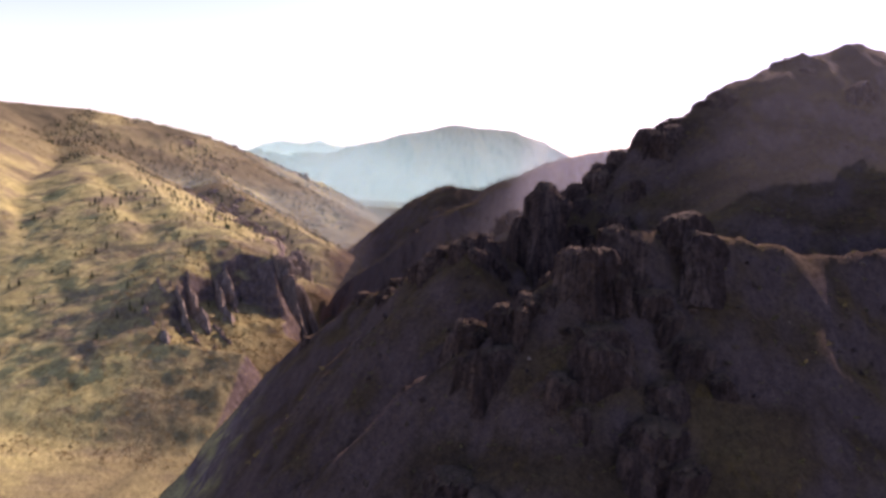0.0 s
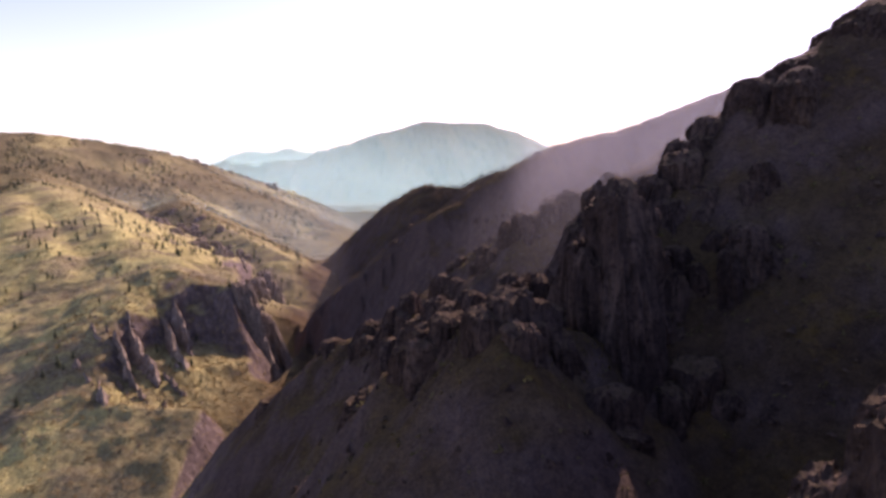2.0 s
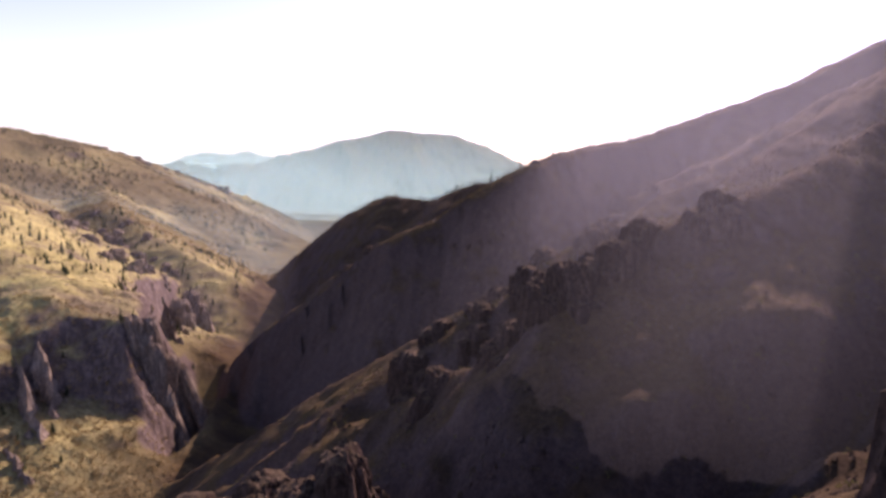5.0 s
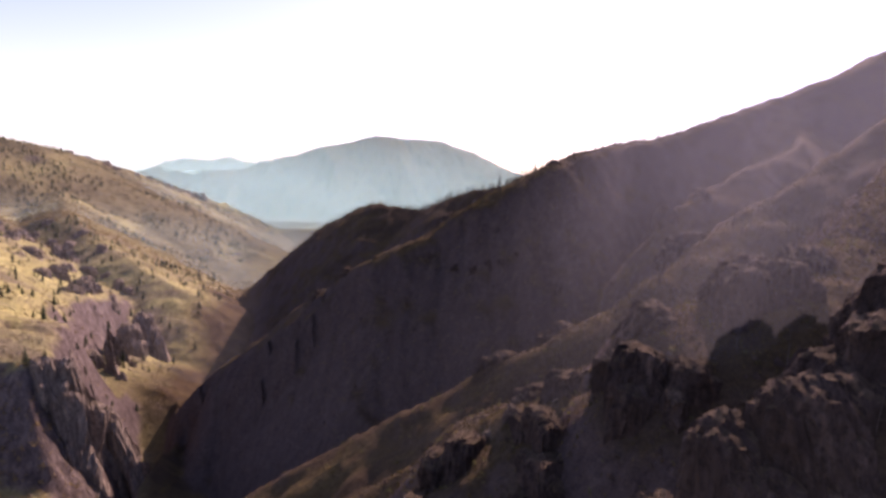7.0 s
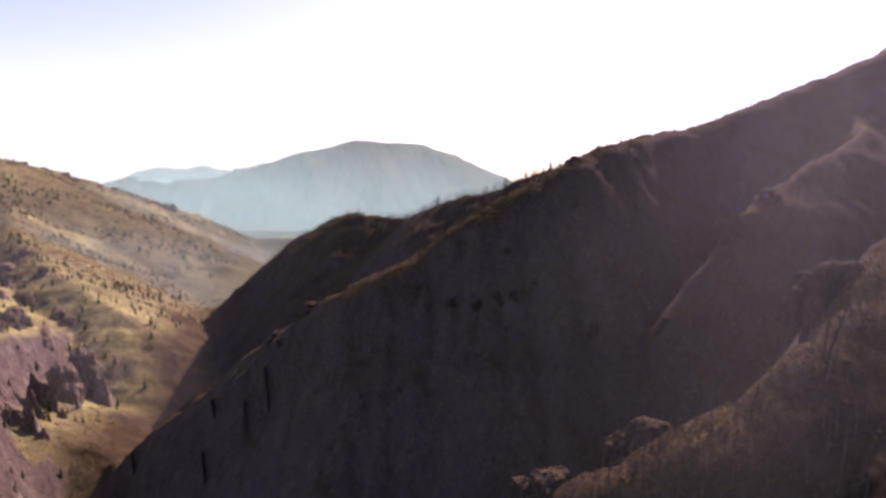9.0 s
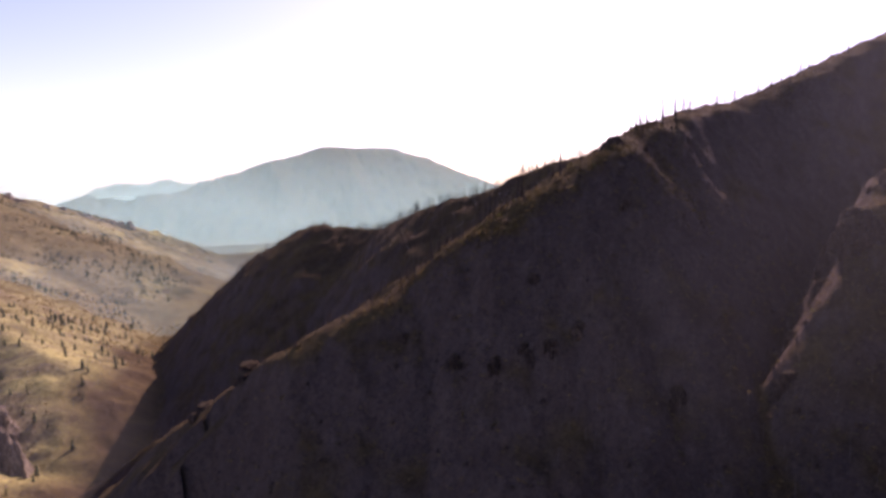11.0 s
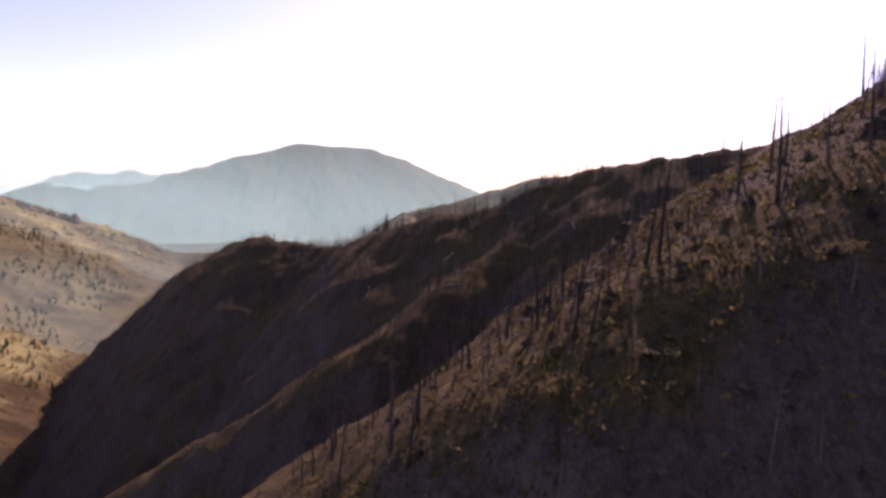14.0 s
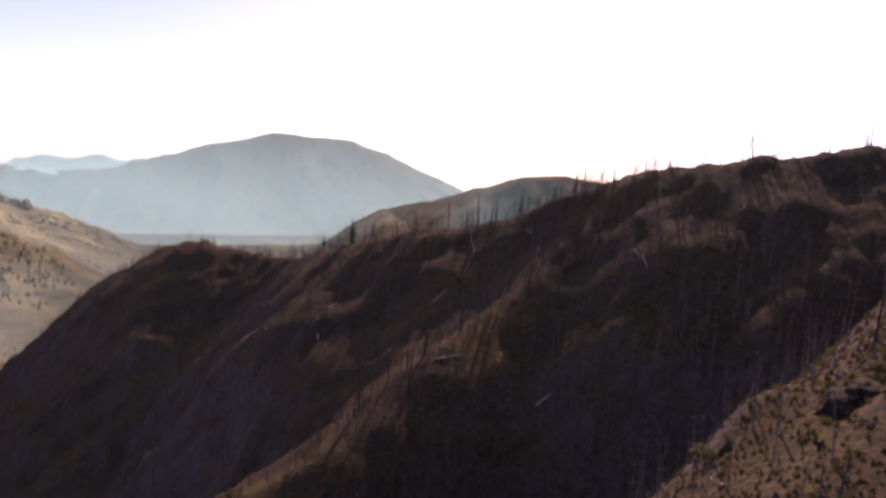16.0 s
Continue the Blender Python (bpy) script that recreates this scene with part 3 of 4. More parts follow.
# x, y, top, wide, deep, tall, turn, crown peaks, rounding
for k, (x, y, top, wide, deep, tall, turn) in enumerate((
        (29, 164, 245.0, 13, 13, 46, 20), (35, 170, 241, 14, 13, 40, 10), (25, 167, 234, 9, 10, 34, 30), (18, 195, 222, 12, 11, 24, 60), (12, 213, 214, 11, 11, 22, 60), (25, 200, 221, 11, 10, 22, 30),
        (4, 238, 206, 12, 11, 22, 60), (-5, 262, 201, 12, 11, 24, 60), (-13, 272, 189, 12, 10, 18, 40), (-20, 284, 185, 12, 11, 20, 40), (-36, 294, 175, 12, 10, 18, 40),
        (50, 186, 248, 14, 12, 20, 20), (60, 194, 255, 14, 12, 20, 15), (73, 192, 266, 16, 12, 16, 15), (93, 196, 277, 18, 12, 15, 15), (118, 205, 289, 20, 12, 14, 20),
        (43, 213, 240.5, 14, 15, 40, -20), (49, 215, 240.5, 15, 15, 40, 0), (38, 212, 231, 11, 12, 34, -30), (54, 217, 237, 14, 13, 30, 10), (64, 220, 242, 12, 11, 30, 10), (76, 221, 243, 13, 12, 24, 10), (94, 226, 248, 16, 13, 22, 10),
        (38, 300, 222.5, 10, 10, 22, 30), (44, 302, 222, 11, 10, 20, 30), (52, 305, 227, 12, 11, 20, 20), (62, 313, 231, 13, 11, 20, 20), (80, 312, 238, 14, 11, 18, 10), (30, 306, 208, 10, 9, 18, 40), (16, 316, 193, 11, 10, 18, 40),
        (9, 148, 230, 9, 8, 14, 20), (14, 151, 228, 9, 8, 14, 30), (2, 154, 225, 8, 7, 13, 10), (-1, 158, 222, 7, 7, 13, 40), (-10, 165, 209, 9, 8, 14, 30),
        (36, 181, 232, 13, 12, 29, 20), (43, 187, 239, 13, 12, 27, 30), (30, 177, 224, 12, 11, 27, 50), (34, 187, 233, 11, 10, 26, 10), (52, 180, 238, 14, 12, 22, 0), (24, 181, 208, 11, 10, 20, 30),
        (50, 170, 226, 18, 14, 22, 20), (84, 176, 246, 20, 14, 22, 10))):
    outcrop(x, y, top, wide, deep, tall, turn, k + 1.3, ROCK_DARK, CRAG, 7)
for k, (x, y, top, wide, deep, tall, turn) in enumerate((
        (102, 424, 222, 14, 8, 12, 10), (62, 419, 195, 12, 9, 18, 5), (44, 421, 185, 10, 8, 16, 5), (80, 349, 228, 16, 12, 22, 20), (64, 341, 227, 15, 13, 26, 20),
        (48, 338, 219, 13, 12, 22, 0), (36, 345, 207, 12, 10, 18, -30), (22, 348, 197, 12, 9, 18, -30), (104, 366, 230, 16, 10, 20, 40), (97, 549, 245, 6, 5, 9, 30),
        (89, 585, 226, 8, 6, 8, 35), (84, 581, 222.5, 7, 5, 6, 30), (93, 590, 229, 6, 5, 6, 40), (76, 587, 217, 5, 4, 4, 20), (94, 600, 223, 5, 4, 4, 10), (100, 592, 231, 7, 5, 6, 30), (78, 577, 221.5, 5, 4, 4, 50), (113, 590, 240, 8, 5, 7, 30), (141, 511, 225, 10, 7, 10, 30), (165, 524, 234, 11, 7, 10, 30),
        (-6, 564, 184, 9, 7, 12, 40), (-2, 583, 178, 10, 8, 14, 40), (-20, 576, 169, 10, 8, 14, 40), (34, 105, 239, 12, 9, 18, 20), (25, 102, 235.5, 10, 9, 16, 20), (14, 102, 224.5, 12, 10, 18, 10), (46, 111, 242, 14, 9, 16, 20))):
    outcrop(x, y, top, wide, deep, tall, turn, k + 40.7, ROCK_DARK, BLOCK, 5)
for k, (x, y, top, wide, deep, tall, turn) in enumerate((
        (-156, 553, 140, 18, 14, 50, 20), (-146, 559, 137, 16, 14, 60, 20), (-170, 560, 139, 16, 12, 40, 20), (-138, 575, 108, 16, 16, 50, 20),
        (-196, 690, 98, 24, 22, 50, 30), (-222, 668, 106, 26, 24, 50, 30), (-196, 765, 96, 24, 20, 44, 20), (-198, 806, 96, 22, 20, 40, 20), (-184, 655, 78, 22, 22, 44, 30))):
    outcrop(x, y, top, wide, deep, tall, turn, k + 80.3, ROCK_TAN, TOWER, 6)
for k, (x, y, over, wide) in enumerate((
        (65, 516, 1.6, 4), (60, 519, 1.2, 3), (53, 520, 1.5, 4), (73, 517, 1.4, 4), (89, 504, 1.5, 5), (45, 526, 1.6, 4), (34, 538, 1.4, 4), (65, 527, 1.2, 3), (92, 533, 1.2, 3.5),
        (126, 510, 2.2, 6), (132, 515, 2.4, 6), (139, 517, 2.2, 6), (147, 521, 2.2, 6), (120, 505, 2.0, 5), (112, 498, 2.0, 5), (155, 527, 2.0, 6))):
    outcrop(x, y, ground_z(x, y) + over, wide, 0.8 * wide, 1.6 * wide, 25 * k, k + 200.7, ROCK_DARK, BLOCK, 4)
crag_rng = random.Random(12)
for k in range(46):
    # smaller crags break out of the shaded faces
    name = ("crag_spur", "dome_spur", "rock_spur", "near_spur")[k % 4]
    line = CRESTS[name][3]
    i, u = crag_rng.randrange(len(line) - 7) + 4, crag_rng.random()
    i = min(i, len(line) - 2)
    x, y = line[i][0] + u * (line[i + 1][0] - line[i][0]) + crag_rng.uniform(-6, 6), line[i][1] + u * (line[i + 1][1] - line[i][1]) - crag_rng.uniform(2, 24)
    tall = crag_rng.uniform(6, 14)
    outcrop(x, y, ground_z(x, y) + 0.38 * tall, tall * crag_rng.uniform(0.6, 1.1), tall * crag_rng.uniform(0.5, 0.9), tall, crag_rng.uniform(0, 90), k + 300.3, ROCK_DARK, BLOCK, 4)


def rock_rib(top, foot, wide, rise, seed, label):
    """A blade of rock that runs down a slope from top to foot, with a broken crest and steep sides."""
    a, b = Vector(top), Vector(foot)
    along_ = b - a
    side = Vector((along_.y, -along_.x, 0)).normalized()
    n, m = max(20, int(along_.length / 1.6)), 16
    bm, rows = bmesh.new(), []
    for i in range(n + 1):
        s = i / n
        c = a + along_ * s + Vector((0, 0, rise * (0.35 + 0.65 * math.sin(math.pi * min(1, 0.15 + s * 0.85))) * (0.6 + 0.9 * noise.noise(Vector((s * along_.length / 8, seed, 0))))))
        c += side * wide * 0.5 * noise.noise(Vector((s * along_.length / 14, seed, 5)))
        c.z += 3.4 * noise.cell(Vector((s * along_.length / 4.5, seed * 3.1, 0)))
        row = []
        for j in range(m + 1):
            q = 2 * j / m - 1
            fall = abs(q) ** 1.1 * (rise + 13) * (0.85 + 0.15 * s)
            p = c + side * q * wide * (0.6 + 0.5 * s) + Vector((0, 0, -fall))
            k = Vector((p.x, p.y, p.z * 0.35)) / 3.2 + Vector((seed, 0, 0))
            push = 2.2 * noise.noise(k) + 1.2 * noise.noise(k * 2.3) + 1.0 * noise.cell(Vector((p.x, p.y, p.z * 0.4)) / 3.0)
            row.append(bm.verts.new(p + side * (push if q > 0 else -push) * min(1, abs(q) * 2.5) + Vector((0, 0, 0.7 * noise.noise(k * 3.1)))))
        rows.append(row)
    for r0, r1 in zip(rows, rows[1:]):
        for j in range(m):
            bm.faces.new((r0[j], r0[j + 1], r1[j + 1], r1[j]))
    for row in (rows[0], rows[-1]):
        bm.faces.new(row)
    bmesh.ops.recalc_face_normals(bm, faces=bm.faces)
    return tagged(mesh_object("rock_rib", bm, ROCK_TAN), label, "rock", "rock ribs")


RIB = "jagged tan rock rib running steeply down to the river"
# the tower over the gorge
for k, (top, foot, wide, rise) in enumerate((
        ((-150, 556, 128), (-119, 552, 44), 8, 9), ((-152, 572, 126), (-120, 574, 42), 8, 9), ((-158, 590, 122), (-122, 596, 40), 8, 9), ((-166, 608, 116), (-128, 618, 40), 8, 8), ((-160, 548, 122), (-128, 528, 46), 7, 8),
        ((-172, 552, 116), (-146, 520, 50), 6, 8), ((-150, 582, 118), (-124, 585, 42), 5, 6), ((-176, 628, 104), (-140, 638, 42), 7, 7), ((-182, 690, 92), (-152, 680, 44), 8, 8), ((-190, 712, 92), (-156, 706, 42), 7, 8), ((-196, 650, 96), (-152, 655, 44), 7, 7),
        ((-210, 672, 104), (-150, 660, 42), 9, 10), ((-199, 735, 98), (-154, 722, 42), 7, 8), ((-194, 790, 98), (-156, 770, 40), 9, 9), ((-202, 640, 108), (-146, 628, 44), 7, 8))):
    rock_rib(top, foot, wide, rise, k + 3.3, RIB)
# low ribs in the grass above the bend
for k, (x0, y0, x1, y1) in enumerate(((-227, 488, -186, 449), (-219, 500, -184, 468), (-205, 522, -171, 482), (-186, 478, -165, 461), (-221, 456, -198, 425), (-209, 461, -194, 446), (-178, 454, -167, 440),
                                      (-255, 503, -226, 476), (-202, 479, -185, 464), (-247, 473, -220, 448), (-221, 505, -205, 491), (-196, 530, -176, 505), (-236, 512, -212, 492), (-190, 500, -178, 488))):
    rock_rib((x0, y0, ground_z(x0, y0) - 1), (x1, y1, ground_z(x1, y1) - 1), (5.0, 6.8, 5.6, 7.4)[k % 4], (6.5, 5.0, 8.0)[k % 3], k + 33.3, "tan rock rib standing out of a dry grassy slope")
rng = random.Random(5)
for k in range(44):
    u, w = rng.random(), rng.random()
    x, y = -215 - 260 * u + 60 * (w - 0.5), 800 + 330 * u + 90 * (w - 0.5)
    tall = rng.uniform(16, 30)
    outcrop(x, y, ground_z(x, y) + tall * rng.uniform(0.15, 0.4), rng.uniform(10, 18), rng.uniform(16, 30), tall, rng.uniform(25, 60), k + 170.9, ROCK_TAN, "grey cliff rock on a dry grassy slope", 4)

for k in range(26):
    u, w = rng.random(), rng.random()
    x, y = -720 + 200 * u, 1780 + 340 * u + 120 * (w - 0.5)
    x += 90 * w
    tall = rng.uniform(26, 50)
    outcrop(x, y, ground_z(x, y) + tall * rng.uniform(0.15, 0.35), rng.uniform(16, 30), rng.uniform(24, 50), tall, rng.uniform(10, 50), k + 230.9, ROCK_TAN, "grey cliff rock on a dry grassy slope", 4)


# ---------------------------------------------------------------- trees, brush, logs and stones
def plain_material(name, dark, pale, scale, rough=0.9, thin=0.0):
    """A mottled colour that varies from thing to thing; thin: how much light passes through, for leaves and blades."""
    m, n, l, b = material(name, rough)
    info = n.new("ShaderNodeObjectInfo")
    shade = ramp(n, l, noise_node(n, l, scale, 4, 0.6), [(0.3, dark), (0.7, pale)])
    vary = maths(n, l, "ADD", maths(n, l, "MULTIPLY", info.outputs["Random"], 0.7), 0.65)
    h = n.new("ShaderNodeHueSaturation")
    l.new(shade, h.inputs["Color"])
    l.new(vary, h.inputs["Value"])
    l.new(h.outputs[0], b.inputs["Base Color"])
    if thin:
        glow, both = n.new("ShaderNodeBsdfTranslucent"), n.new("ShaderNodeMixShader")
        both.inputs[0].default_value = thin
        l.new(h.outputs[0], glow.inputs["Color"])
        l.new(b.outputs[0], both.inputs[1])
        l.new(glow.outputs[0], both.inputs[2])
        l.new(both.outputs[0], n["Material Output"].inputs["Surface"])
    return m


CHAR = plain_material("charred_wood", (0.028, 0.022, 0.020), (0.085, 0.066, 0.056), 3.0)
SILVER = plain_material("bleached_wood", (0.22, 0.19, 0.16), (0.48, 0.44, 0.39), 2.5)
STEM = plain_material("grey_dead_wood", (0.075, 0.058, 0.046), (0.20, 0.165, 0.13), 2.0)
NEEDLE = plain_material("pine_needles", (0.020, 0.030, 0.016), (0.055, 0.066, 0.030), 1.2)
BARK = plain_material("pine_bark", (0.045, 0.030, 0.022), (0.11, 0.075, 0.052), 4.0)
BRUSH = plain_material("dry_brush", (0.10, 0.078, 0.036), (0.25, 0.19, 0.08), 1.6, thin=0.4)
GREEN = plain_material("green_brush", (0.075, 0.075, 0.028), (0.18, 0.165, 0.06), 1.6, thin=0.4)
STRAW = plain_material("dry_grass", (0.075, 0.058, 0.022), (0.20, 0.155, 0.06), 0.5, thin=0.3)


def tube(bm, points, radii, sides=6):
    """A tapered limb along points."""
    rings = []
    for k, p in enumerate(points):
        way = (Vector(points[min(k + 1, len(points) - 1)]) - Vector(points[max(k - 1, 0)])).normalized()
        m = way.to_track_quat("Z", "Y").to_matrix()
        rings.append([bm.verts.new(Vector(p) + m @ Vector((radii[k] * math.cos(2 * math.pi * i / sides), radii[k] * math.sin(2 * math.pi * i / sides), 0))) for i in range(sides)])
    for a, b in zip(rings, rings[1:]):
        for i in range(sides):
            bm.faces.new((a[i], a[(i + 1) % sides], b[(i + 1) % sides], b[i]))
    bm.faces.new(rings[-1])


def snag(height, seed, mat):
    """A fire-killed tree: bare bent trunk with broken branch stubs."""
    r = random.Random(seed)
    root = new("burnt_snag")
    bx, by = r.uniform(-0.05, 0.05), r.uniform(-0.05, 0.05)
    spine = [(bx * height * u * u + 0.05 * r.uniform(-1, 1) * (u > 0), by * height * u * u + 0.05 * r.uniform(-1, 1) * (u > 0), height * u - 0.4 * (u == 0)) for u in (0, 0.2, 0.4, 0.6, 0.8, 1.0)]
    w = 0.016 * height + 0.03
    bm = bmesh.new()
    tube(bm, spine, [w * s for s in (1.25, 0.95, 0.8, 0.62, 0.42, 0.10)])
    mesh_object("trunk", bm, mat, root, flat=False)
    bm = bmesh.new()
    for k in range(r.randint(12, 26)):
        u = r.uniform(0.25, 0.97)
        i = min(int(u * 5), 4)
        a, b = Vector(spine[i]), Vector(spine[i + 1])
        p = a.lerp(b, u * 5 - i)
        ang, length = r.uniform(0, 6.28), height * r.uniform(0.04, 0.14) * (1.15 - 0.7 * u)
        mid = p + Vector((math.cos(ang), math.sin(ang), r.uniform(-0.2, 0.35))) * length * 0.6
        tip = mid + Vector((math.cos(ang + r.uniform(-0.4, 0.4)), math.sin(ang), r.uniform(-0.5, 0.5))) * length * 0.5
        tube(bm, [p, mid, tip], [w * 0.22, w * 0.15, w * 0.05], 3)
    tagged(mesh_object("bare_crown", bm, mat, root), kind="stuff")
    return root


def conifer(height, seed):
    """A living pine: trunk, and a ragged crown of many drooping sprays."""
    r = random.Random(seed)
    root = new("pine_tree")
    bm = bmesh.new()
    tube(bm, [(0, 0, -0.5), (0.03, 0, height * 0.5), (0, 0.03, height * 0.97)], [0.03 * height, 0.02 * height, 0.004 * height])
    mesh_object("trunk", bm, BARK, root, flat=False)
    bm = bmesh.new()
    for k in range(170):
        u = r.random() ** 0.8
        z = height * (0.12 + 0.88 * u)
        reach = height * (0.20 * (1 - u) ** 0.8 + 0.015) * r.uniform(0.55, 1.25)
        a = r.uniform(0, 6.28)
        d, s = Vector((math.cos(a), math.sin(a), 0)), Vector((-math.sin(a), math.cos(a), 0))
        droop = reach * r.uniform(0.1, 0.5)
        half = reach * r.uniform(0.22, 0.4)
        p0 = Vector((0, 0, z))
        p1 = p0 + d * reach * 0.6 + s * half + Vector((0, 0, -droop * 0.4))
        p2 = p0 + d * reach + Vector((0, 0, -droop))
        p3 = p0 + d * reach * 0.6 - s * half + Vector((0, 0, -droop * 0.4))
        vs = [bm.verts.new(p) for p in (p0, p1, p2, p3)]
        bm.faces.new(vs[:3])
        bm.faces.new((vs[0], vs[2], vs[3]))
    mesh_object("crown", bm, NEEDLE, root)
    return root


def brush(size, seed, mat, leaves=110):
    """A low shrub: a heap of small leaves on a few stems."""
    r = random.Random(seed)
    root = new("shrub")
    bm = bmesh.new()
    for k in range(5):
        a = r.uniform(0, 6.28)
        tube(bm, [(0, 0, -0.2), (0.3 * size * math.cos(a), 0.3 * size * math.sin(a), 0.4 * size)], [0.03 * size, 0.012 * size], 3)
    mesh_object("shrub_base", bm, BARK, root)
    bm = bmesh.new()
    for k in range(leaves):
        d = Vector((r.gauss(0, 1), r.gauss(0, 1), abs(r.gauss(0, 0.9)))).normalized() * r.uniform(0.45, 1.0)
        lump = 1 + 0.35 * noise.noise(d * 2.5 + Vector((seed, 0, 0)))
        c = Vector((d.x * 0.75, d.y * 0.75, d.z * 0.8 + 0.12)) * size * lump
        t1, t2 = Vector((r.gauss(0, 1), r.gauss(0, 1), r.gauss(0, 1))).normalized(), Vector((r.gauss(0, 1), r.gauss(0, 1), r.gauss(0, 1))).normalized()
        w = size * r.uniform(0.12, 0.22)
        bm.faces.new([bm.verts.new(c + q) for q in (t1 * w, t2 * w, -(t1 + t2) * w * 0.7)])
    mesh_object("foliage", bm, mat, root)
    return root


def stone(size, seed, mat):
    bm = bmesh.new()
    bmesh.ops.create_icosphere(bm, subdivisions=2, radius=size)
    for v in bm.verts:
        d = v.co.normalized()
        v.co = v.co * (1 + 0.45 * noise.noise(d * 1.6 + Vector((seed, seed, 0))) + 0.2 * noise.cell(d * 2.2 + Vector((seed, 0, 0))))
        v.co.z *= 0.72
    return mesh_object("boulder", bm, mat)


def log(length, seed):
    r = random.Random(seed)
    root = new("fallen_log")
    bm = bmesh.new()
    pts = [(length * (u - 0.5), 0.15 * r.uniform(-1, 1), 0.12 + 0.06 * r.uniform(-1, 1)) for u in (0, 0.33, 0.66, 1)]
    tube(bm, pts, [0.13, 0.12, 0.09, 0.04], 6)
    mesh_object("trunk", bm, SILVER, root, flat=False)
    bm = bmesh.new()
    for k in range(6):
        u = r.uniform(0.2, 0.9)
        p = Vector((length * (u - 0.5), 0, 0.15))
        tube(bm, [p, p + Vector((r.uniform(0.1, 0.6), r.uniform(-0.6, 0.6), r.uniform(0.1, 0.7)))], [0.035, 0.012], 3)
    tagged(mesh_object("broken_stub", bm, SILVER, root), kind="stuff")
    return root


def place(kinds, spots, r, tilt=4.0, low=0.8, high=1.2, sink=0.0):
    """Stands copies of the given things on the ground; the models themselves take the first spots."""
    for k, (x, y) in enumerate(spots):
        s = r.uniform(low, high)
        m = Matrix.LocRotScale((x, y, ground_z(x, y) - sink * s), Euler((radians(r.gauss(0, tilt)), radians(r.gauss(0, tilt)), r.uniform(0, 6.28))), None)
        if k < len(kinds):
            kinds[k].matrix_basis = m @ Matrix.Diagonal((s, s, s, 1))
        else:
            c = copy_thing(kinds[k % len(kinds)], m)
            c.scale = (s, s, s)


def along(line, count, spread, r):
    """Spots scattered about a crest, a part of the plan."""
    out = []
    for k in range(count):
        i = r.randrange(len(line) - 1)
        u = r.random()
        (x0, y0), (x1, y1) = line[i][:2], line[i + 1][:2]
        out.append((x0 + u * (x1 - x0) + r.gauss(0, spread), y0 + u * (y1 - y0) + r.gauss(0, spread)))
    return out


def inside(x0, x1, y0, y1, count, r, keep=None):
    out = []
    while len(out) < count:
        p = (r.uniform(x0, x1), r.uniform(y0, y1))
        if keep is None or keep(*p):
            out.append(p)
    return out


r = random.Random(21)
snags = [tagged(snag(h, 300 + k, CHAR), "charred dead standing tree on a burnt slope", "dead tree", "burnt snags")
         for k, h in enumerate((9.0, 7.0, 6.0, 7.5, 10.0, 5.0, 6.5, 8.0, 4.5))]
ridge, knob = CRESTS["snag_ridge"][3], CRESTS["knob_spur"][3]
spots = along(ridge[2:13], 80, 2.5, r) + along(knob[4:10], 60, 2.5, r) + inside(40, 92, 545, 596, 44, r) + inside(34, 70, 548, 585, 28, r) + inside(80, 105, 580, 615, 4, r) + along(knob[9:18], 24, 4, r) + along(knob[7:10], 14, 2, r) + along(CRESTS["face_rib"][3][:8], 26, 4, r) + along(CRESTS["pale_rib"][3][1:10], 14, 4, r)
place(snags, spots[:9] + spots[9:], r, 4.0, 0.6, 1.15)

leaner = tagged(snag(9.0, 333, SILVER), "bleached dead tree leaning over a burnt slope", "dead tree", "burnt snags")
leaner.matrix_basis = pose(99, 702, ground_z(99, 702) - 0.2, 8, -20, 0)

pines = [tagged(conifer(h, 400 + k), "dark green pine standing on a dry slope", "tree", "scattered pines") for k, h in enumerate((7.0, 9.0, 5.5, 6.0))]
spots = inside(-470, -150, 430, 1150, 265, r, lambda x, y: fbm(np.array([x / 50.0]), np.array([y / 50.0]), 2, 7)[0] > -0.1 and ground_z(x, y) > 48) + along(ridge[8:11], 4, 4, r) + along(CRESTS["back_ridge"][3][3:7], 24, 8, r)
place(pines, spots, r, 2.0, 0.7, 1.25)

shrubs = [tagged(brush(s, 500 + k, BRUSH if k % 2 else GREEN), "low dry brown shrub on a grassy slope" if k % 2 else "low olive green shrub on a grassy slope", "shrub", "shrubs") for k, s in enumerate((1.1, 0.9, 1.5, 1.3, 0.7, 0.8))]
spots = inside(78, 120, 582, 618, 34, r) + inside(48, 125, 550, 625, 60, r, lambda x, y: fbm(np.array([x / 11.0]), np.array([y / 11.0]), 2, 9)[0] > -0.15) + along(knob[4:14], 50, 6, r) + along(CRESTS["rock_spur"][3][2:9], 40, 6, r) + along(CRESTS["crag_spur"][3][4:14], 25, 4, r) + along(CRESTS["bright_rib"][3][:6], 20, 5, r)
place(shrubs, spots, r, 4.0, 0.32, 0.85)

stones = [tagged(stone(s, 600 + k, ROCK_TAN if k % 2 else ROCK_DARK), "pale angular boulder lying on a burnt slope" if k % 2 else "dark angular boulder lying on a burnt slope", "boulder", "boulders") for k, s in enumerate((0.5, 0.35, 0.75, 0.55, 0.4))]
spots = inside(50, 110, 556, 615, 90, r) + along(CRESTS["rock_spur"][3][2:9], 50, 7, r) + along(CRESTS["dome_spur"][3][6:16], 40, 8, r) + along(CRESTS["near_spur"][3][2:9], 40, 7, r)
place(stones, spots, r, 15.0, 0.6, 1.6, 0.25)

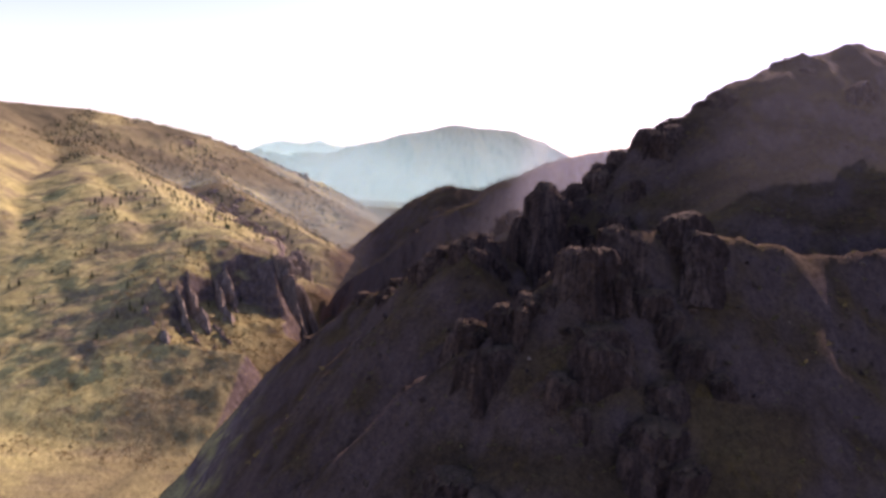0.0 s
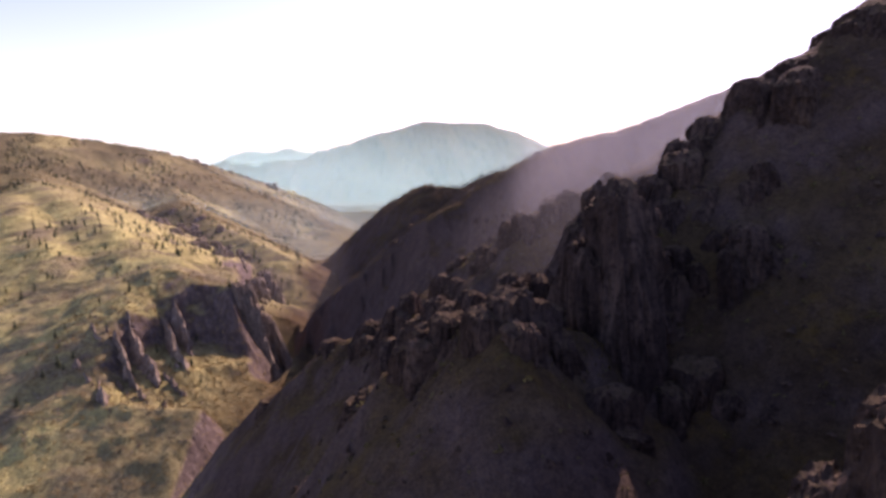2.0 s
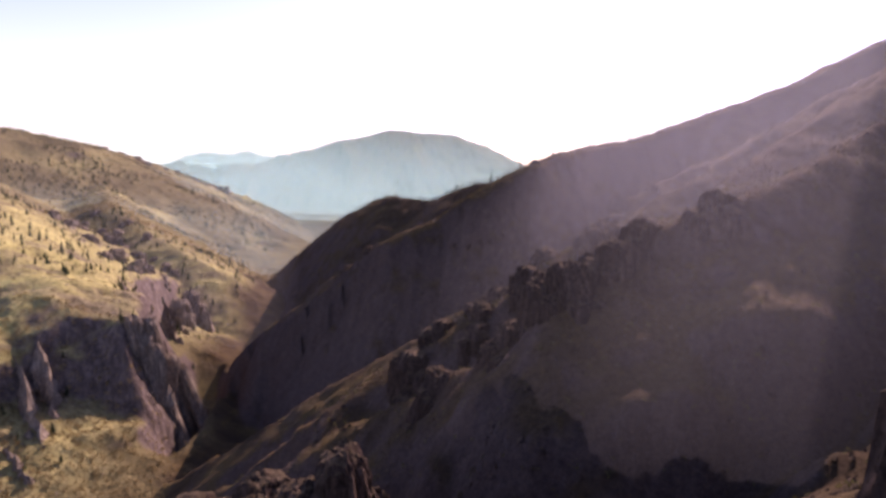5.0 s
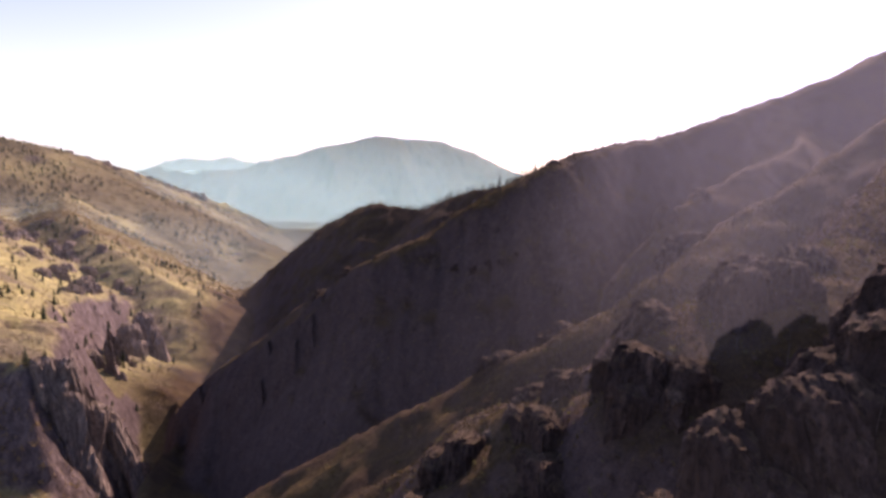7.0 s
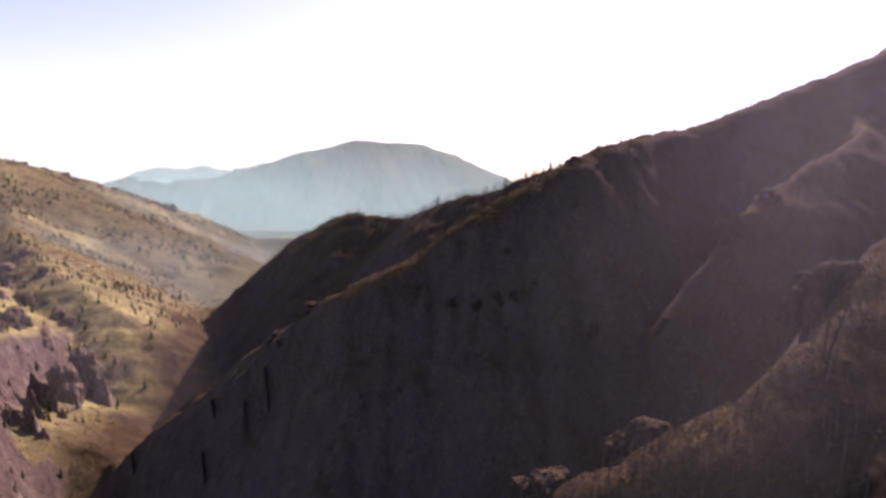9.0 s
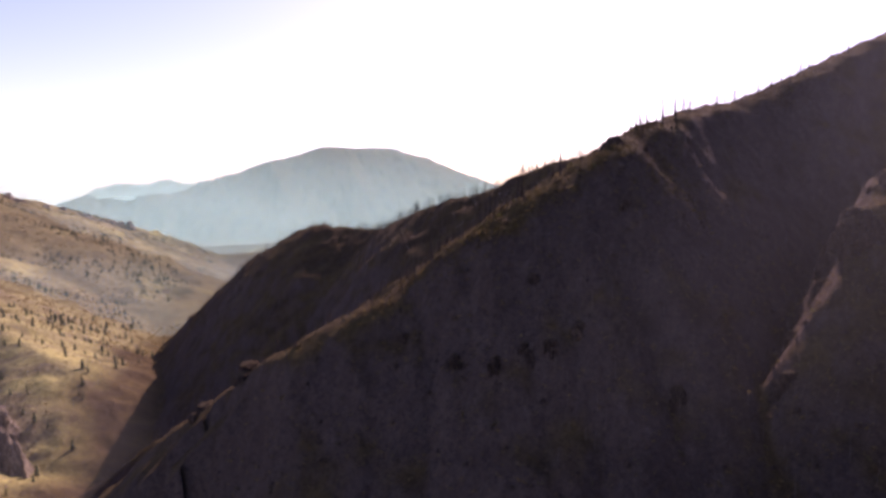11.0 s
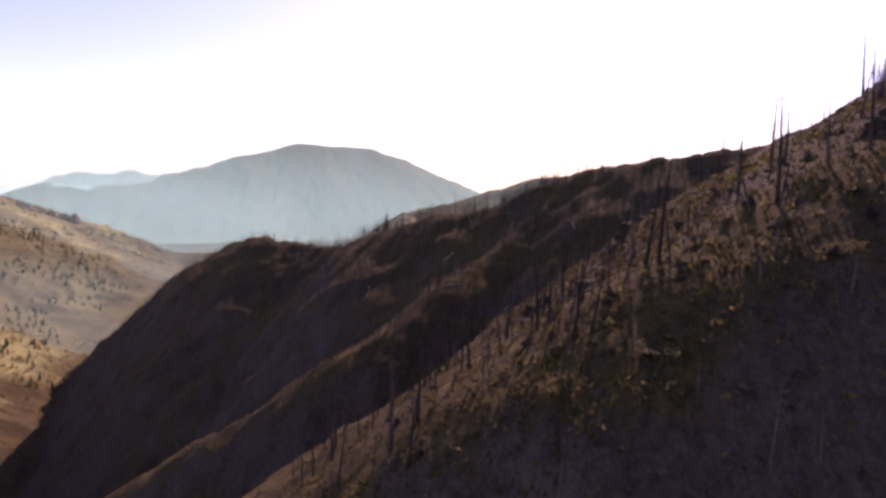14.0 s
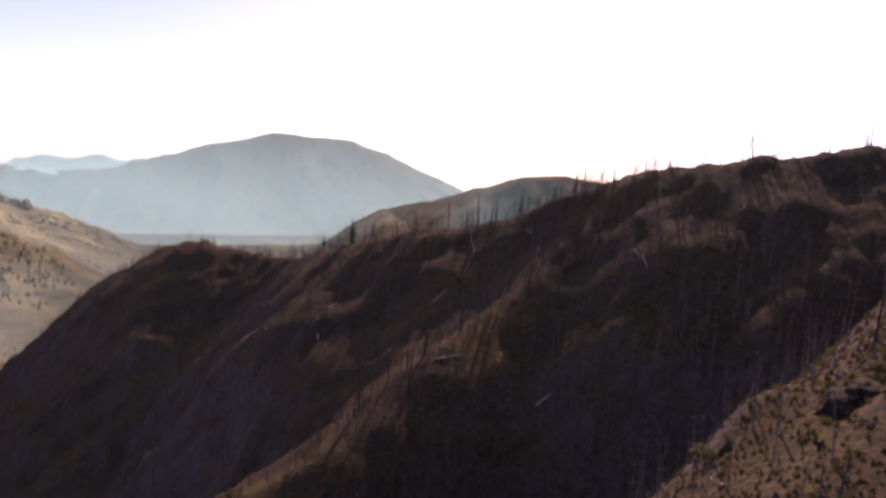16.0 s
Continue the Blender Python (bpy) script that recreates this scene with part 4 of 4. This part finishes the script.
logs = [tagged(log(s, 700 + k), "bleached fallen log lying on a burnt slope", "log", "fallen logs") for k, s in enumerate((3.4, 2.6, 4.2))]
spots = inside(50, 100, 556, 630, 34, r) + inside(40, 120, 640, 720, 14, r)
for k, (x, y) in enumerate(spots):
    a, s = r.uniform(0, 6.28), r.uniform(0.7, 1.2)
    reach = 1.8 * s
    z0, z1 = ground_z(x - reach * math.cos(a), y - reach * math.sin(a)), ground_z(x + reach * math.cos(a), y + reach * math.sin(a))
    m = Matrix.LocRotScale((x, y, min(0.5 * (z0 + z1), ground_z(x, y) + 0.1)), Euler((0, -math.atan2(z1 - z0, 2 * reach), a)), None)
    if k < len(logs):
        logs[k].matrix_basis = m @ Matrix.Diagonal((s, s, s, 1))
    else:
        c = copy_thing(logs[k % 3], m)
        c.scale = (s, s, s)


def scatter_mesh(name, spots, make, mat, label, category):
    """Many small things that nobody could count, as one mesh."""
    verts, faces = [], []
    for x, y in spots:
        make(x, y, ground_z(x, y), verts, faces)
    me = bpy.data.meshes.new(name)
    me.from_pydata(verts, [], faces)
    me.materials.append(mat)
    return tagged(new(name, me), label, category, kind="stuff")


def tuft(x, y, z, verts, faces, tall=0.38):
    for k in range(4):
        a, h = r.uniform(0, 6.28), tall * r.uniform(0.6, 1.3)
        i = len(verts)
        dx, dy = math.cos(a), math.sin(a)
        verts.extend([(x - 0.16 * dy, y + 0.16 * dx, z - 0.1), (x + 0.16 * dy, y - 0.16 * dx, z - 0.1), (x + 0.4 * dx * h, y + 0.4 * dy * h, z + h)])
        faces.append((i, i + 1, i + 2))


def stem(x, y, z, verts, faces):
    h, w = r.uniform(2.5, 8.0), 0.10
    bx, by = r.gauss(0, 0.05) * h, r.gauss(0, 0.05) * h
    i = len(verts)
    for a in (0, 2.1, 4.2):
        verts.append((x + w * math.cos(a), y + w * math.sin(a), z - 0.3))
    verts.append((x + bx, y + by, z + h))
    faces.extend([(i, i + 1, i + 3), (i + 1, i + 2, i + 3), (i + 2, i, i + 3)])
    for k in range(4):
        u, a, j = r.uniform(0.35, 0.9), r.uniform(0, 6.28), len(verts)
        c = (x + bx * u, y + by * u, z + h * u)
        length = 0.12 * h
        verts.extend([(c[0], c[1], c[2] - 0.05), (c[0], c[1], c[2] + 0.05), (c[0] + length * math.cos(a), c[1] + length * math.sin(a), c[2] + 0.1)])
        faces.append((j, j + 1, j + 2))


def bush(x, y, z, verts, faces):
    s = r.uniform(0.5, 1.6) * (1 if y < 1000 else 2) * (0.5 if x > -100 else 1)
    for k in range(9):
        d = (r.gauss(0, 0.5) * s, r.gauss(0, 0.5) * s, abs(r.gauss(0.3, 0.3)) * s)
        i = len(verts)
        for q in range(3):
            verts.append((x + d[0] + r.gauss(0, 0.3) * s, y + d[1] + r.gauss(0, 0.3) * s, z + d[2] + r.gauss(0, 0.3) * s))
        faces.append((i, i + 1, i + 2))


scatter_mesh("dry_grass", inside(70, 122, 560, 622, 6000, r) + inside(36, 130, 535, 660, 8000, r, lambda x, y: fbm(np.array([x / 9.0]), np.array([y / 9.0]), 2, 13)[0] > 0.1) + along(knob[4:16], 3000, 7, r) + along(CRESTS["rock_spur"][3][2:10], 5000, 9, r) + inside(30, 130, 350, 425, 6000, r) + along(CRESTS["lump_spur"][3][2:7], 700, 3, r) + along(CRESTS["dome_spur"][3][4:14], 1800, 5, r) + along(CRESTS["pale_rib"][3][1:9], 1500, 3, r) + along(CRESTS["bright_rib"][3][:6], 1500, 5, r),
             tuft, STRAW, "dry straw-coloured bunch grass on the slopes", "grass")
scatter_mesh("burnt_stand", inside(0, 150, 640, 850, 2200, r) + along(ridge[0:12], 420, 3.0, r) + along(knob[3:8], 120, 3.0, r) + inside(-110, 60, 700, 1080, 4200, r) + inside(90, 240, 600, 720, 900, r) + along(CRESTS["face_rib"][3][:9], 160, 4, r) + inside(50, 140, 360, 420, 420, r) + along(CRESTS["mid_spur"][3][1:6], 60, 6, r) + along(CRESTS["rock_spur"][3][1:8], 120, 8, r) + inside(40, 130, 590, 650, 260, r) + inside(60, 260, 440, 560, 900, r) + along(knob[12:20], 50, 8, r),
             stem, STEM, "thin burnt stems of a dead forest on the slopes", "dead trees")
scatter_mesh("left_brush", inside(-270, -105, 330, 540, 2600, r) + inside(-225, -118, 430, 560, 2200, r) + inside(-520, -150, 380, 1300, 6500, r) + inside(-900, -260, 1100, 2100, 7000, r), bush, BRUSH, "scattered brown brush on the dry slopes", "brush")


def far_pine(x, y, z, verts, faces):
    """A small ragged conifer: three tiers of drooping boughs."""
    h = r.uniform(4.0, 8.5)
    for tier in range(3):
        z0, z1, w = z + h * (0.08 + 0.27 * tier), z + h * (0.52 + 0.24 * tier), h * (0.24 - 0.06 * tier)
        i, a = len(verts), r.uniform(0, 6.28)
        for k in range(5):
            verts.append((x + w * r.uniform(0.7, 1.2) * math.cos(a + 1.257 * k), y + w * r.uniform(0.7, 1.2) * math.sin(a + 1.257 * k), z0 - 0.1 * h * r.random()))
        verts.append((x + r.gauss(0, 0.1), y + r.gauss(0, 0.1), z1))
        faces.extend([(i + k, i + (k + 1) % 5, i + 5) for k in range(5)])


scatter_mesh("far_pines", inside(-900, -230, 1050, 2150, 2200, r, lambda x, y: fbm(np.array([x / 80.0]), np.array([y / 80.0]), 2, 27)[0] > 0.05 and ground_z(x, y) > 30) + inside(-420, -150, 620, 1060, 240, r, lambda x, y: ground_z(x, y) > 46),
             far_pine, NEEDLE, "small dark pines scattered over the far slopes", "trees")
scatter_mesh("face_brush", inside(-20, 165, 470, 548, 2600, r), bush, BRUSH, "dry brown brush clinging to a steep burnt face", "brush")
scatter_mesh("right_brush", inside(-60, 130, 60, 500, 6500, r), bush, GREEN, "scattered low brush on the burnt slopes", "brush")


def shard(x, y, z, verts, faces):
    s = 0.25 + 0.9 * r.random() ** 3
    i = len(verts)
    a = r.uniform(0, 6.28)
    for k in range(4):
        q, w = a + 1.57 * k + r.uniform(-0.4, 0.4), s * r.uniform(0.6, 1.2)
        verts.append((x + w * math.cos(q), y + w * math.sin(q), z + s * r.uniform(-0.2, 0.35)))
    verts.append((x + 0.3 * s * r.uniform(-1, 1), y + 0.3 * s * r.uniform(-1, 1), z + s * r.uniform(0.5, 1.1)))
    faces.extend([(i, i + 1, i + 4), (i + 1, i + 2, i + 4), (i + 2, i + 3, i + 4), (i + 3, i, i + 4)])


scatter_mesh("scree", inside(-70, 140, 70, 420, 5200, r, lambda x, y: fbm(np.array([x / 14.0]), np.array([y / 14.0]), 2, 15)[0] > 0.0) + inside(45, 130, 545, 640, 700, r) + inside(-20, 165, 470, 548, 1600, r), shard, ROCK_DARK, "loose dark rock shards strewn over the burnt slopes", "rocks")
scatter_mesh("left_scree", inside(-300, -140, 400, 760, 4000, r, lambda x, y: fbm(np.array([x / 20.0]), np.array([y / 20.0]), 2, 17)[0] > 0.05), shard, ROCK_TAN, "loose tan rock shards strewn over the dry slopes", "rocks")
